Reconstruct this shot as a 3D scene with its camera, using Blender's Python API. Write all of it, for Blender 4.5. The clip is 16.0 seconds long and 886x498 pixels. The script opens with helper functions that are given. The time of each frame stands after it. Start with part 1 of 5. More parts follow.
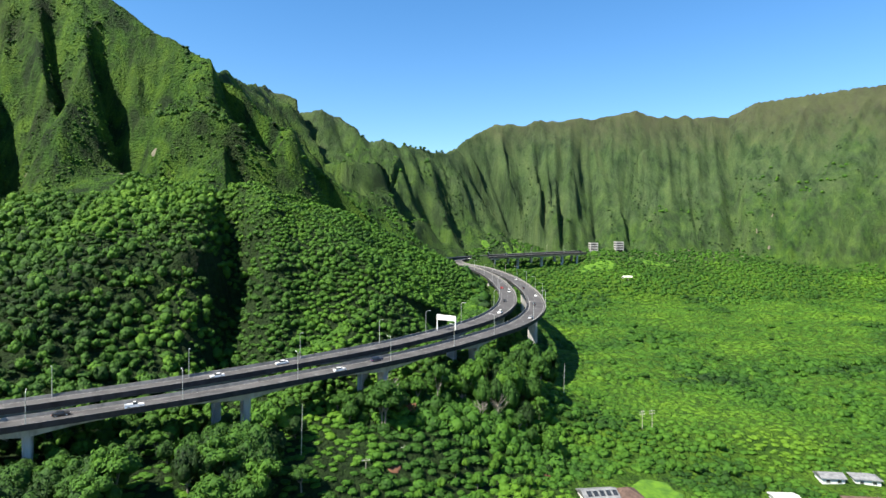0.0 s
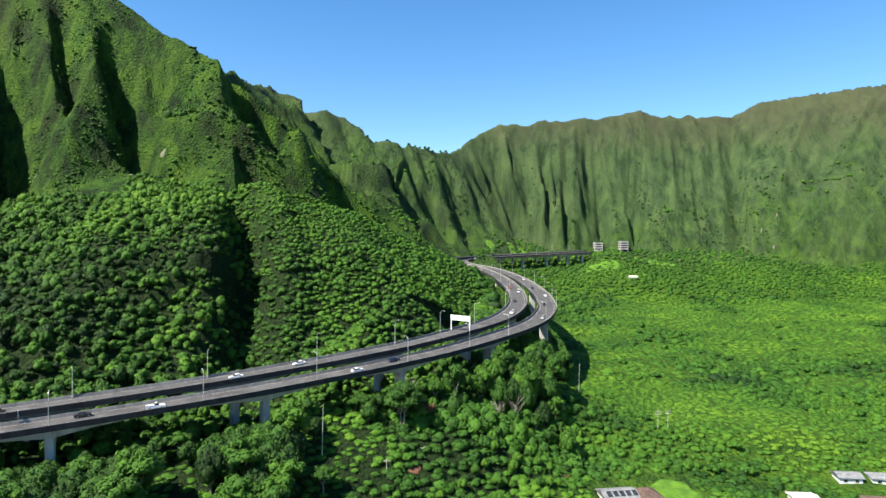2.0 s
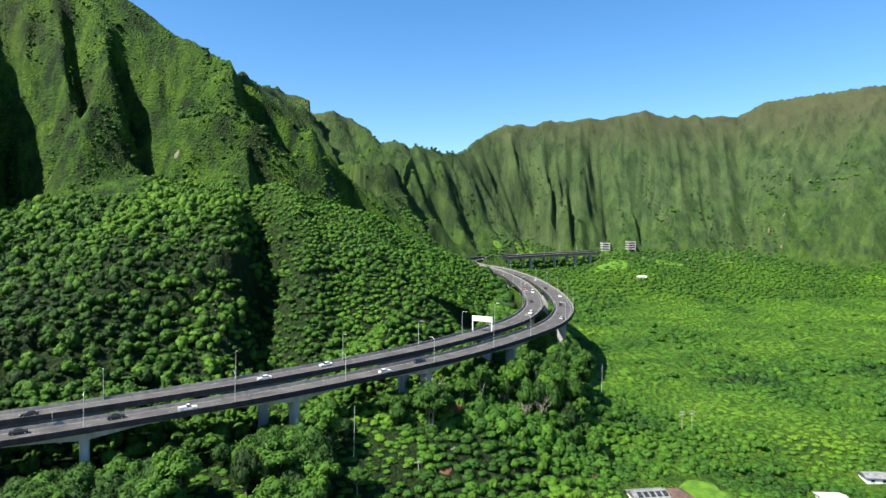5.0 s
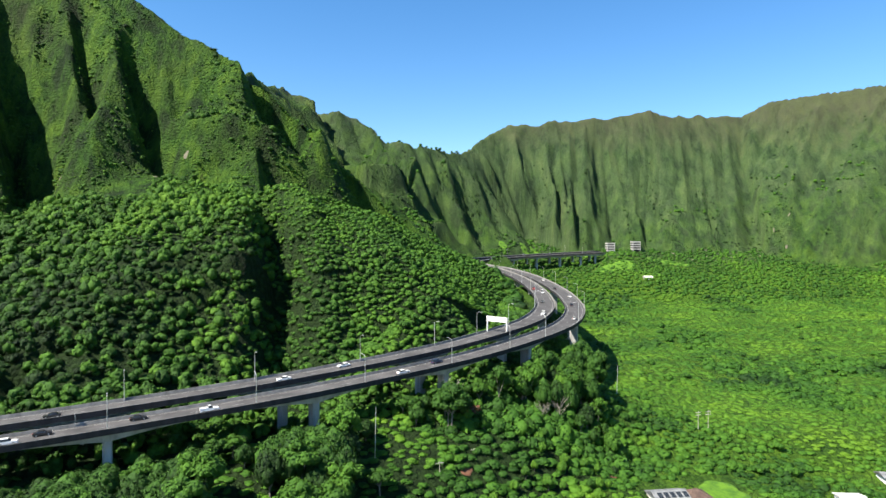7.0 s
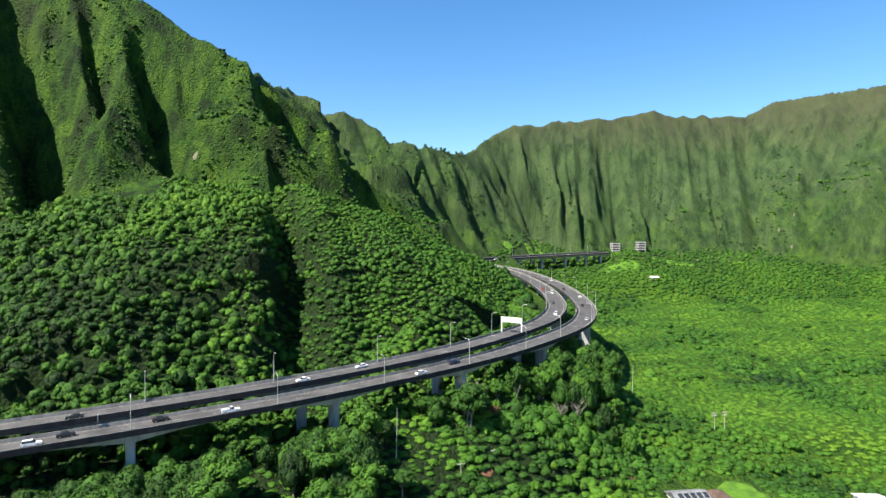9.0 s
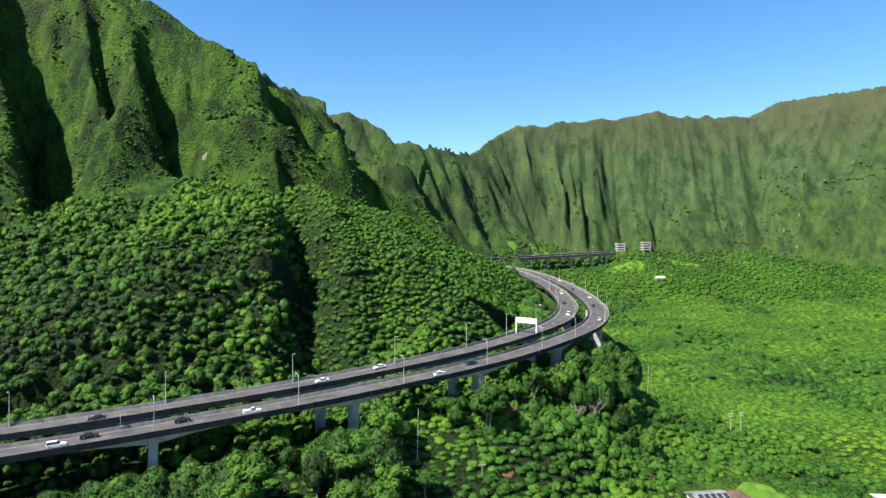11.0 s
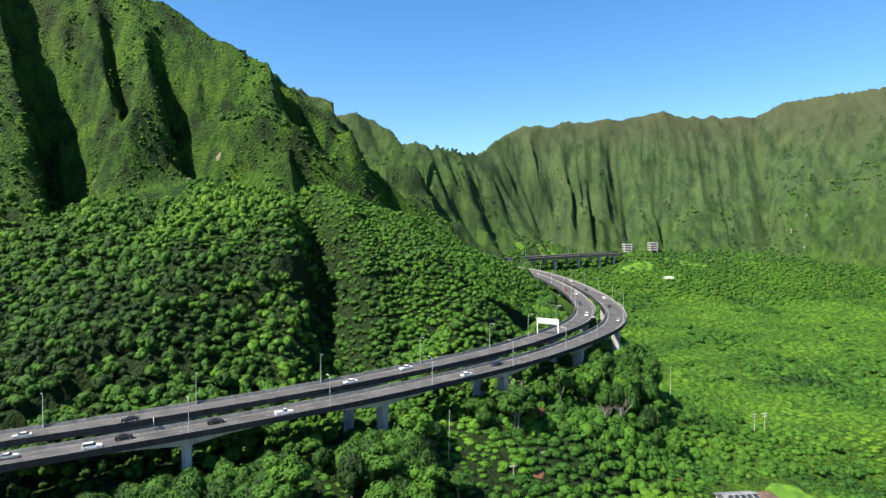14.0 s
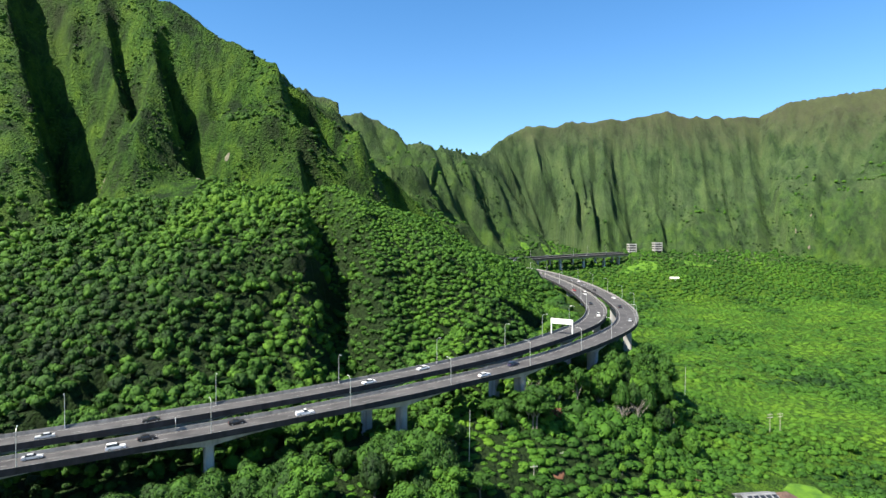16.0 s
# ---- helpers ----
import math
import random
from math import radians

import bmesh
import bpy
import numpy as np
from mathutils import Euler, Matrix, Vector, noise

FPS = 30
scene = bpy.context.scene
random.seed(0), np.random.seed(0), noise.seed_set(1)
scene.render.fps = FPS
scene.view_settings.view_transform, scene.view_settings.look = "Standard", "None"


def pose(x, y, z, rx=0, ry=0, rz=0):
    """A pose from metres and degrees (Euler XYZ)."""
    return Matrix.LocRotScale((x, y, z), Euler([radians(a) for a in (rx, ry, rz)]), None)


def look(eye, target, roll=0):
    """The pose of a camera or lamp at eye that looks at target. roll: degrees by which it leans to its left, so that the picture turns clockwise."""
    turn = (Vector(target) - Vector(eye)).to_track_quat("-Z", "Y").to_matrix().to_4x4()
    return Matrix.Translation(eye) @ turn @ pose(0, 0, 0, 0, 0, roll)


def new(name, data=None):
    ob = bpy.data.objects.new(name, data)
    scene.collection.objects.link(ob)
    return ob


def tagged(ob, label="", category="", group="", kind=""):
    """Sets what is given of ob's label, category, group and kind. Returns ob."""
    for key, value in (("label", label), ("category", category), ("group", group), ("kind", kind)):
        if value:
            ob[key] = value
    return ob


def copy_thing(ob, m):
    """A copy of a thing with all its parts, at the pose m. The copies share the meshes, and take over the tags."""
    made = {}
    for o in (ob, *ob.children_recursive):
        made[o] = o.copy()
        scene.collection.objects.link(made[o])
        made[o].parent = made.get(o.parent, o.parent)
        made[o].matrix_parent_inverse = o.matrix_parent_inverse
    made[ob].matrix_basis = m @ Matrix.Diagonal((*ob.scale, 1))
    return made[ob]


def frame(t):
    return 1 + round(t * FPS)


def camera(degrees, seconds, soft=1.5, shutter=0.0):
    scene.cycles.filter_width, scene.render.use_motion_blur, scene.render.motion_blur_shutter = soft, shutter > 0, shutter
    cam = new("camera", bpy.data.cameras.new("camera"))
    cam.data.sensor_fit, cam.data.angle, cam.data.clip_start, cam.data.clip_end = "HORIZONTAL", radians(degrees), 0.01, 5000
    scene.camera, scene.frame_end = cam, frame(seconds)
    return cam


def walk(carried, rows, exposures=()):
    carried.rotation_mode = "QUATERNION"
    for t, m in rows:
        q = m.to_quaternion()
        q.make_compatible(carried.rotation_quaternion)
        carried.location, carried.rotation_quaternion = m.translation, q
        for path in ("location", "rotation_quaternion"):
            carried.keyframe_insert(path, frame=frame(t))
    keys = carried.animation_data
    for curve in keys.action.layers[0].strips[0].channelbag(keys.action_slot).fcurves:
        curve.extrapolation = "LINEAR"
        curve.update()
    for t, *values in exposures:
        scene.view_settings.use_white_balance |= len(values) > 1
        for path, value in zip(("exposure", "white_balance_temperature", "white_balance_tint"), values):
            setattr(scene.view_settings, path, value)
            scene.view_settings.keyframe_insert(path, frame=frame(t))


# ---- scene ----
cam = camera(72.0, 16.0)


def heading(x, y, z, turn, tilt, lean):
    """A camera pose from its place, its turn to the right of +y, its tilt upwards and its lean, in degrees."""
    a, b = radians(turn), radians(tilt)
    way = Vector((math.sin(a) * math.cos(b), math.cos(a) * math.cos(b), math.sin(b)))
    eye = Vector((x, y, z))
    return look(eye, eye + way * 100, lean)


PATH = [
    (0.0, heading(0.027, 0.028, 89.984, 0.040, -0.753, 0.324)),
    (2.0, heading(-6.309, 0.099, 90.030, 0.038, -0.742, 0.215)),
    (4.0, heading(-12.713, 0.220, 90.121, 0.026, -0.726, 0.127)),
    (6.0, heading(-19.161, 0.379, 90.243, 0.008, -0.706, 0.059)),
    (8.0, heading(-25.626, 0.567, 90.379, -0.012, -0.682, 0.007)),
    (10.0, heading(-32.084, 0.774, 90.513, -0.031, -0.657, -0.032)),
    (12.0, heading(-38.507, 0.990, 90.630, -0.044, -0.633, -0.059)),
    (14.0, heading(-44.870, 1.206, 90.713, -0.048, -0.611, -0.078)),
    (16.0, heading(-51.148, 1.412, 90.746, -0.039, -0.592, -0.092)),
]
walk(cam, PATH)

# ---- daylight ----
SUN_TO = Vector((-0.54, -0.33, 0.77)).normalized()
world = bpy.data.worlds.new("sky")
scene.world = world
world.use_nodes = True
wn = world.node_tree.nodes
sky = wn.new("ShaderNodeTexSky")
sky.sky_type, sky.sun_disc = "NISHITA", False
sky.sun_elevation = math.asin(SUN_TO.z)
sky.sun_rotation = math.atan2(SUN_TO.x, SUN_TO.y)
sky.air_density, sky.dust_density, sky.ozone_density = 1.0, 0.1, 3.0
wn["Background"].inputs["Strength"].default_value = 0.075
deep = wn.new("ShaderNodeHueSaturation")
deep.inputs["Saturation"].default_value = 1.27
world.node_tree.links.new(sky.outputs["Color"], deep.inputs["Color"])
world.node_tree.links.new(deep.outputs["Color"], wn["Background"].inputs["Color"])
sun = new("sun", bpy.data.lights.new("sun", "SUN"))
sun.data.energy, sun.data.angle, sun.data.color = 5.0, radians(0.5), (1.0, 0.93, 0.80)
sun.matrix_world = look(SUN_TO * 1000, (0, 0, 0))
scene.view_settings.exposure = 1.53


# ---- materials ----
def ramp_node(nt, source, stops):
    r = nt.nodes.new("ShaderNodeValToRGB")
    els = r.color_ramp.elements
    while len(els) < len(stops):
        els.new(0.5)
    for e, (p, c) in zip(els, stops):
        e.position, e.color = p, (*c, 1)
    nt.links.new(source, r.inputs["Fac"])
    return r.outputs["Color"]


def noise_node(nt, scale, detail=4, rough=0.55, vector=None):
    n = nt.nodes.new("ShaderNodeTexNoise")
    n.inputs["Scale"].default_value, n.inputs["Detail"].default_value, n.inputs["Roughness"].default_value = scale, detail, rough
    if vector is not None:
        nt.links.new(vector, n.inputs["Vector"])
    return n.outputs["Fac"]


def place_node(nt):
    return nt.nodes.new("ShaderNodeNewGeometry").outputs["Position"]


def mix_node(nt, fac, a, b, kind="MIX"):
    m = nt.nodes.new("ShaderNodeMix")
    m.data_type, m.blend_type = "RGBA", kind
    for value, slot in ((fac, m.inputs["Factor"]), (a, m.inputs["A"]), (b, m.inputs["B"])):
        if isinstance(value, (int, float)):
            slot.default_value = value
        elif isinstance(value, tuple):
            slot.default_value = (*value, 1)
        else:
            nt.links.new(value, slot)
    return m.outputs["Result"]


def math_node(nt, op, a, b=0.0):
    m = nt.nodes.new("ShaderNodeMath")
    m.operation = op
    for value, slot in ((a, m.inputs[0]), (b, m.inputs[1])):
        if isinstance(value, (int, float)):
            slot.default_value = value
        else:
            nt.links.new(value, slot)
    return m.outputs[0]


def bump_node(nt, height, strength, distance):
    b = nt.nodes.new("ShaderNodeBump")
    b.inputs["Strength"].default_value, b.inputs["Distance"].default_value = strength, distance
    nt.links.new(height, b.inputs["Height"])
    return b.outputs["Normal"]


def fresh(name, roughness=0.8, metallic=0.0, specular=0.3):
    m = bpy.data.materials.new(name)
    m.use_nodes = True
    p = m.node_tree.nodes["Principled BSDF"]
    p.inputs["Roughness"].default_value, p.inputs["Metallic"].default_value = roughness, metallic
    p.inputs["Specular IOR Level"].default_value = specular
    return m, m.node_tree, p


def worn(name, dark, light, scale=0.6, roughness=0.8, metallic=0.0, grain=12.0, relief=0.02, streaks=False):
    """A weathered plain surface: stains at one scale, grain at another."""
    m, nt, p = fresh(name, roughness, metallic)
    pos = place_node(nt)
    if streaks:
        s = nt.nodes.new("ShaderNodeMapping")
        s.inputs["Scale"].default_value = (1, 1, 0.18)
        nt.links.new(pos, s.inputs["Vector"])
        big = noise_node(nt, scale, 5, 0.6, s.outputs["Vector"])
    else:
        big = noise_node(nt, scale, 5, 0.6, pos)
    fine = noise_node(nt, grain, 3, 0.6, pos)
    both = math_node(nt, "ADD", math_node(nt, "MULTIPLY", big, 0.75), math_node(nt, "MULTIPLY", fine, 0.25))
    nt.links.new(ramp_node(nt, both, [(0.36, dark), (0.62, light)]), p.inputs["Base Color"])
    nt.links.new(bump_node(nt, fine, 0.4, relief), p.inputs["Normal"])
    return m


def land_material():
    """Low growth: grass, fern and scrub of several greens, bare earth and rock where the wall is steepest."""
    m, nt, p = fresh("hill_growth", 0.85, 0, 0.15)
    pos = place_node(nt)
    big = noise_node(nt, 0.012, 5, 0.6, pos)
    drawn = nt.nodes.new("ShaderNodeMapping")
    drawn.inputs["Scale"].default_value = (1, 1, 0.28)
    nt.links.new(pos, drawn.inputs["Vector"])
    mid = noise_node(nt, 0.075, 6, 0.66, drawn.outputs["Vector"])
    fine = noise_node(nt, 0.42, 6, 0.75, pos)
    clump = nt.nodes.new("ShaderNodeTexVoronoi")
    clump.feature, clump.inputs["Scale"].default_value = "F1", 0.62
    warp = nt.nodes.new("ShaderNodeVectorMath")
    warp.operation = "ADD"
    wob = nt.nodes.new("ShaderNodeTexNoise")
    wob.inputs["Scale"].default_value = 0.8
    nt.links.new(pos, wob.inputs["Vector"])
    nt.links.new(pos, warp.inputs[0])
    nt.links.new(wob.outputs["Color"], warp.inputs[1])
    nt.links.new(warp.outputs["Vector"], clump.inputs["Vector"])
    lumps = math_node(nt, "SUBTRACT", 1.0, clump.outputs["Distance"])
    leafy = noise_node(nt, 2.2, 4, 0.7, pos)
    green = ramp_node(nt, mid, [(0.38, (0.008, 0.026, 0.005)), (0.5, (0.028, 0.080, 0.008)), (0.62, (0.064, 0.132, 0.011))])
    tuft = ramp_node(nt, math_node(nt, "ADD", math_node(nt, "MULTIPLY", fine, 0.55), math_node(nt, "MULTIPLY", leafy, 0.45)), [(0.36, (0.36, 0.40, 0.36)), (0.60, (1.3, 1.25, 1.05))])
    green = mix_node(nt, 0.85, green, tuft, "MULTIPLY")
    olive = mix_node(nt, ramp_node(nt, big, [(0.42, (0, 0, 0)), (0.62, (1, 1, 1))]), green, (0.038, 0.052, 0.012))
    olive = mix_node(nt, 0.3, green, olive)
    high = nt.nodes.new("ShaderNodeSeparateXYZ")
    nt.links.new(pos, high.inputs["Vector"])
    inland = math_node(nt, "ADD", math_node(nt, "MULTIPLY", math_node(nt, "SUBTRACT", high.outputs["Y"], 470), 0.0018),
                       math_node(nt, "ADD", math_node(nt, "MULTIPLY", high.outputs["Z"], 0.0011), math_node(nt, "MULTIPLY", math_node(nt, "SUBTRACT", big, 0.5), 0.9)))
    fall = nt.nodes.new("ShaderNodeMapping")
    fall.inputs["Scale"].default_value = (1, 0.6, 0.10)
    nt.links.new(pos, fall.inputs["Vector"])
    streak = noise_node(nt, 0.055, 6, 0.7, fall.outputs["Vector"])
    # dry inland scrub, its colour paled and blued to stand for haze
    hazy_dry = mix_node(nt, 0.8, ramp_node(nt, streak, [(0.38, (0.022, 0.042, 0.022)), (0.50, (0.054, 0.090, 0.042)), (0.62, (0.082, 0.122, 0.054))]), tuft, "MULTIPLY")
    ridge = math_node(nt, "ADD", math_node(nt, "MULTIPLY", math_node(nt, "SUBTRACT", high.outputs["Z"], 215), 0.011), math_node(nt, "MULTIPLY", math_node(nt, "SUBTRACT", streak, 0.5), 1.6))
    hazy_dry = mix_node(nt, math_node(nt, "MULTIPLY", ramp_node(nt, ridge, [(0.1, (0, 0, 0)), (0.9, (1, 1, 1))]), 0.75), hazy_dry, (0.076, 0.070, 0.044))
    olive = mix_node(nt, math_node(nt, "MULTIPLY", ramp_node(nt, inland, [(0.35, (0, 0, 0)), (1.0, (1, 1, 1))]), 0.8), olive, hazy_dry)
    meadow = mix_node(nt, 0.7, ramp_node(nt, mid, [(0.36, (0.027, 0.074, 0.007)), (0.62, (0.071, 0.151, 0.011))]), tuft, "MULTIPLY")
    low = math_node(nt, "MULTIPLY", math_node(nt, "SUBTRACT", 75, high.outputs["Z"]), 0.02)
    east = math_node(nt, "MULTIPLY", math_node(nt, "SUBTRACT", high.outputs["X"], 25), 0.014)
    low = math_node(nt, "MINIMUM", low, east)
    # forest litter, its colour taken darker for the shade between the crowns
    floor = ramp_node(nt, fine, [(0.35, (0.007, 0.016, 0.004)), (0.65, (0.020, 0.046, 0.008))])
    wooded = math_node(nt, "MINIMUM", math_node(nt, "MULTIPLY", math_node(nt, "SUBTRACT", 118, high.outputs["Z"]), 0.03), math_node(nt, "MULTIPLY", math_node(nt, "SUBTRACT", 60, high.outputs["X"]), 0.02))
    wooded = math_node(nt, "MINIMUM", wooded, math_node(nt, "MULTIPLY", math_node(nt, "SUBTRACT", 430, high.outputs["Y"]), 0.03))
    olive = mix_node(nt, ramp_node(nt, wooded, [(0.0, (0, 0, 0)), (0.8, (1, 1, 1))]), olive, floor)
    olive = mix_node(nt, ramp_node(nt, low, [(0.0, (0, 0, 0)), (0.6, (1, 1, 1))]), olive, meadow)
    sep = nt.nodes.new("ShaderNodeSeparateXYZ")
    nt.links.new(nt.nodes.new("ShaderNodeNewGeometry").outputs["Normal"], sep.inputs["Vector"])
    steep = math_node(nt, "SUBTRACT", 0.30, sep.outputs["Z"])
    rock_at = math_node(nt, "ADD", math_node(nt, "MULTIPLY", steep, 3.0), math_node(nt, "MULTIPLY", math_node(nt, "SUBTRACT", mid, 0.62), 4.0))
    rock = ramp_node(nt, fine, [(0.3, (0.014, 0.014, 0.011)), (0.7, (0.058, 0.054, 0.038))])
    fac = ramp_node(nt, rock_at, [(0.25, (0, 0, 0)), (0.6, (1, 1, 1))])
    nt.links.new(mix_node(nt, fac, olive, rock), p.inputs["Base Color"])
    nt.links.new(bump_node(nt, math_node(nt, "ADD", math_node(nt, "ADD", fine, math_node(nt, "MULTIPLY", lumps, 0.55)), math_node(nt, "MULTIPLY", mid, 1.6)), 1.0, 3.2), p.inputs["Normal"])
    return m


WOOD_GREENS = [(0.0, (0.007, 0.021, 0.004)), (0.35, (0.026, 0.075, 0.008)), (0.65, (0.053, 0.134, 0.011)), (1.0, (0.098, 0.200, 0.015))]
SCRUB_GREENS = [(0.0, (0.011, 0.035, 0.005)), (0.35, (0.029, 0.089, 0.008)), (0.65, (0.055, 0.141, 0.010)), (1.0, (0.098, 0.198, 0.013))]


def leaf_material(name, greens, own=0.0):
    """Leaves of several greens: each tree has its own shade, each clump differs a little, fine tufts over both."""
    m, nt, p = fresh(name, 0.65, 0, 0.2)
    tint = nt.nodes.new("ShaderNodeAttribute")
    tint.attribute_name = "shade"
    island = nt.nodes.new("ShaderNodeNewGeometry").outputs["Random Per Island"]
    pos = place_node(nt)
    patch = noise_node(nt, 0.03, 3, 0.5, pos)
    tufts = noise_node(nt, 0.9, 4, 0.65, pos)
    value = math_node(nt, "ADD", tint.outputs["Fac"], math_node(nt, "MULTIPLY", math_node(nt, "SUBTRACT", island, 0.5), 0.24))
    value = math_node(nt, "ADD", value, math_node(nt, "MULTIPLY", math_node(nt, "SUBTRACT", patch, 0.5), 0.35))
    value = math_node(nt, "ADD", value, math_node(nt, "MULTIPLY", math_node(nt, "SUBTRACT", tufts, 0.5), 0.6))
    if own:
        who = nt.nodes.new("ShaderNodeObjectInfo").outputs["Random"]
        value = math_node(nt, "ADD", value, math_node(nt, "MULTIPLY", math_node(nt, "SUBTRACT", who, 0.5), own))
    colour = ramp_node(nt, value, greens)
    nt.links.new(colour, p.inputs["Base Color"])
    nt.links.new(bump_node(nt, tufts, 0.8, 0.9), p.inputs["Normal"])
    tr = nt.nodes.new("ShaderNodeBsdfTranslucent")
    nt.links.new(mix_node(nt, 1.0, colour, (1.25, 1.15, 0.5), "MULTIPLY"), tr.inputs["Color"])
    mix = nt.nodes.new("ShaderNodeMixShader")
    mix.inputs["Fac"].default_value = 0.15
    nt.links.new(p.outputs["BSDF"], mix.inputs[1])
    nt.links.new(tr.outputs["BSDF"], mix.inputs[2])
    nt.links.new(mix.outputs["Shader"], nt.nodes["Material Output"].inputs["Surface"])
    return m


MAT_LEAF = leaf_material("forest_leaves", WOOD_GREENS)
MAT_SCRUB = leaf_material("scrub_leaves", SCRUB_GREENS)
MAT_TREE_LEAF = leaf_material("tree_leaves", WOOD_GREENS, 0.35)
MAT_BARK = worn("bark", (0.08, 0.068, 0.052), (0.22, 0.20, 0.17), 1.5, 0.9, grain=9, relief=0.05)
MAT_LAND = land_material()
MAT_CONCRETE = worn("concrete", (0.22, 0.215, 0.21), (0.42, 0.41, 0.40), 0.35, 0.85, grain=6, streaks=True)
MAT_PARAPET = worn("parapet_concrete", (0.10, 0.10, 0.10), (0.21, 0.207, 0.20), 0.5, 0.9, grain=5, streaks=True)
MAT_DARK_CONCRETE = worn("dark_concrete", (0.010, 0.010, 0.012), (0.028, 0.028, 0.032), 0.5, 0.9, grain=5, streaks=True)
MAT_ROAD = worn("road_surface", (0.034, 0.033, 0.034), (0.078, 0.075, 0.075), 0.15, 0.85, grain=4)
MAT_LINE = worn("road_paint", (0.16, 0.16, 0.155), (0.34, 0.34, 0.33), 1.0, 0.7, grain=6)
MAT_STEEL = worn("galvanised_steel", (0.38, 0.39, 0.39), (0.58, 0.58, 0.57), 2.0, 0.45, 0.6, grain=20)
MAT_WOOD_POLE = worn("grey_timber", (0.20, 0.18, 0.15), (0.42, 0.39, 0.34), 2.0, 0.9, grain=14)
MAT_WHITE = worn("white_paint", (0.45, 0.45, 0.44), (0.66, 0.66, 0.64), 0.8, 0.6, grain=9)
MAT_CREAM = worn("cream_wall", (0.50, 0.47, 0.40), (0.70, 0.67, 0.60), 0.7, 0.8, grain=9)
MAT_ROOF_BROWN = worn("brown_roof", (0.05, 0.032, 0.026), (0.11, 0.072, 0.055), 0.9, 0.85, grain=7)
MAT_ROOF_GREY = worn("grey_roof", (0.09, 0.095, 0.10), (0.20, 0.205, 0.21), 0.8, 0.8, grain=7)
MAT_ROOF_WHITE = worn("white_roof", (0.34, 0.34, 0.34), (0.60, 0.60, 0.59), 0.6, 0.6, grain=7)
MAT_TYRE = worn("tyre_rubber", (0.015, 0.015, 0.015), (0.03, 0.03, 0.03), 4.0, 0.9, grain=20)
MAT_LAWN = worn("lawn", (0.030, 0.085, 0.007), (0.085, 0.180, 0.009), 0.35, 0.9, grain=1.6, relief=0.4)
MAT_EARTH = worn("red_earth", (0.07, 0.032, 0.020), (0.14, 0.065, 0.036), 0.4, 0.95, grain=3, relief=0.1)
MAT_SCAR = worn("bare_rock", (0.07, 0.066, 0.042), (0.17, 0.16, 0.11), 0.25, 0.95, grain=1.5, relief=0.3)
MAT_TWIG = worn("bare_twigs", (0.14, 0.125, 0.105), (0.28, 0.25, 0.215), 2.0, 0.9, grain=9)
MAT_RED_LEAF = worn("withered_leaves", (0.06, 0.024, 0.012), (0.13, 0.052, 0.028), 1.2, 0.8, grain=5)


def glass_dark():
    m, nt, p = fresh("window_glass", 0.08, 0, 0.5)
    pos = place_node(nt)
    nt.links.new(ramp_node(nt, noise_node(nt, 1.5, 2, 0.5, pos), [(0.3, (0.010, 0.012, 0.015)), (0.7, (0.035, 0.04, 0.045))]), p.inputs["Base Color"])
    return m


def car_paint(name, colour):
    m, nt, p = fresh(name, 0.28, 0.0, 0.5)
    pos = place_node(nt)
    soft = tuple(c * 0.85 for c in colour)
    nt.links.new(ramp_node(nt, noise_node(nt, 3.0, 3, 0.5, pos), [(0.35, soft), (0.65, colour)]), p.inputs["Base Color"])
    p.inputs["Coat Weight"].default_value = 0.4
    return m


MAT_GLASS = glass_dark()
PAINTS = {"white": car_paint("white_car_paint", (0.80, 0.80, 0.79)), "black": car_paint("black_car_paint", (0.02, 0.02, 0.022)),
          "silver": car_paint("silver_car_paint", (0.45, 0.46, 0.47)), "yellow": car_paint("yellow_car_paint", (0.75, 0.45, 0.03)),
          "red": car_paint("red_car_paint", (0.35, 0.03, 0.025)), "dark blue": car_paint("blue_car_paint", (0.02, 0.03, 0.07))}

# ---- the shape of the land ----
def lattice(ix, iy, seed):
    h = (ix * 374761393 + iy * 668265263 + seed * 974634777) & 0xFFFFFFFF
    h = ((h ^ (h >> 13)) * 1274126177) & 0xFFFFFFFF
    return ((h ^ (h >> 16)) & 0xFFFF) / 65535.0


def vnoise(x, y, seed=0):
    """Smooth value noise from 0 to 1 on arrays."""
    x, y = np.asarray(x, float), np.asarray(y, float)
    ix, iy = np.floor(x).astype(np.int64), np.floor(y).astype(np.int64)
    fx, fy = x - ix, y - iy
    ux, uy = fx * fx * (3 - 2 * fx), fy * fy * (3 - 2 * fy)
    a, b = lattice(ix, iy, seed), lattice(ix + 1, iy, seed)
    c, d = lattice(ix, iy + 1, seed), lattice(ix + 1, iy + 1, seed)
    return (a + (b - a) * ux) * (1 - uy) + (c + (d - c) * ux) * uy


def fbm(x, y, octaves=4, seed=0):
    total, scale = 0.0, 0.5
    for k in range(octaves):
        total = total + scale * vnoise(x * 2 ** k, y * 2 ** k, seed + k)
        scale *= 0.5
    return total


def smoothstep(a, b, v):
    t = np.clip((v - a) / (b - a), 0, 1)
    return t * t * (3 - 2 * t)


def blend_max(a, b, soft):
    h = np.clip(0.5 + 0.5 * (a - b) / soft, 0, 1)
    return b + (a - b) * h + soft * h * (1 - h)


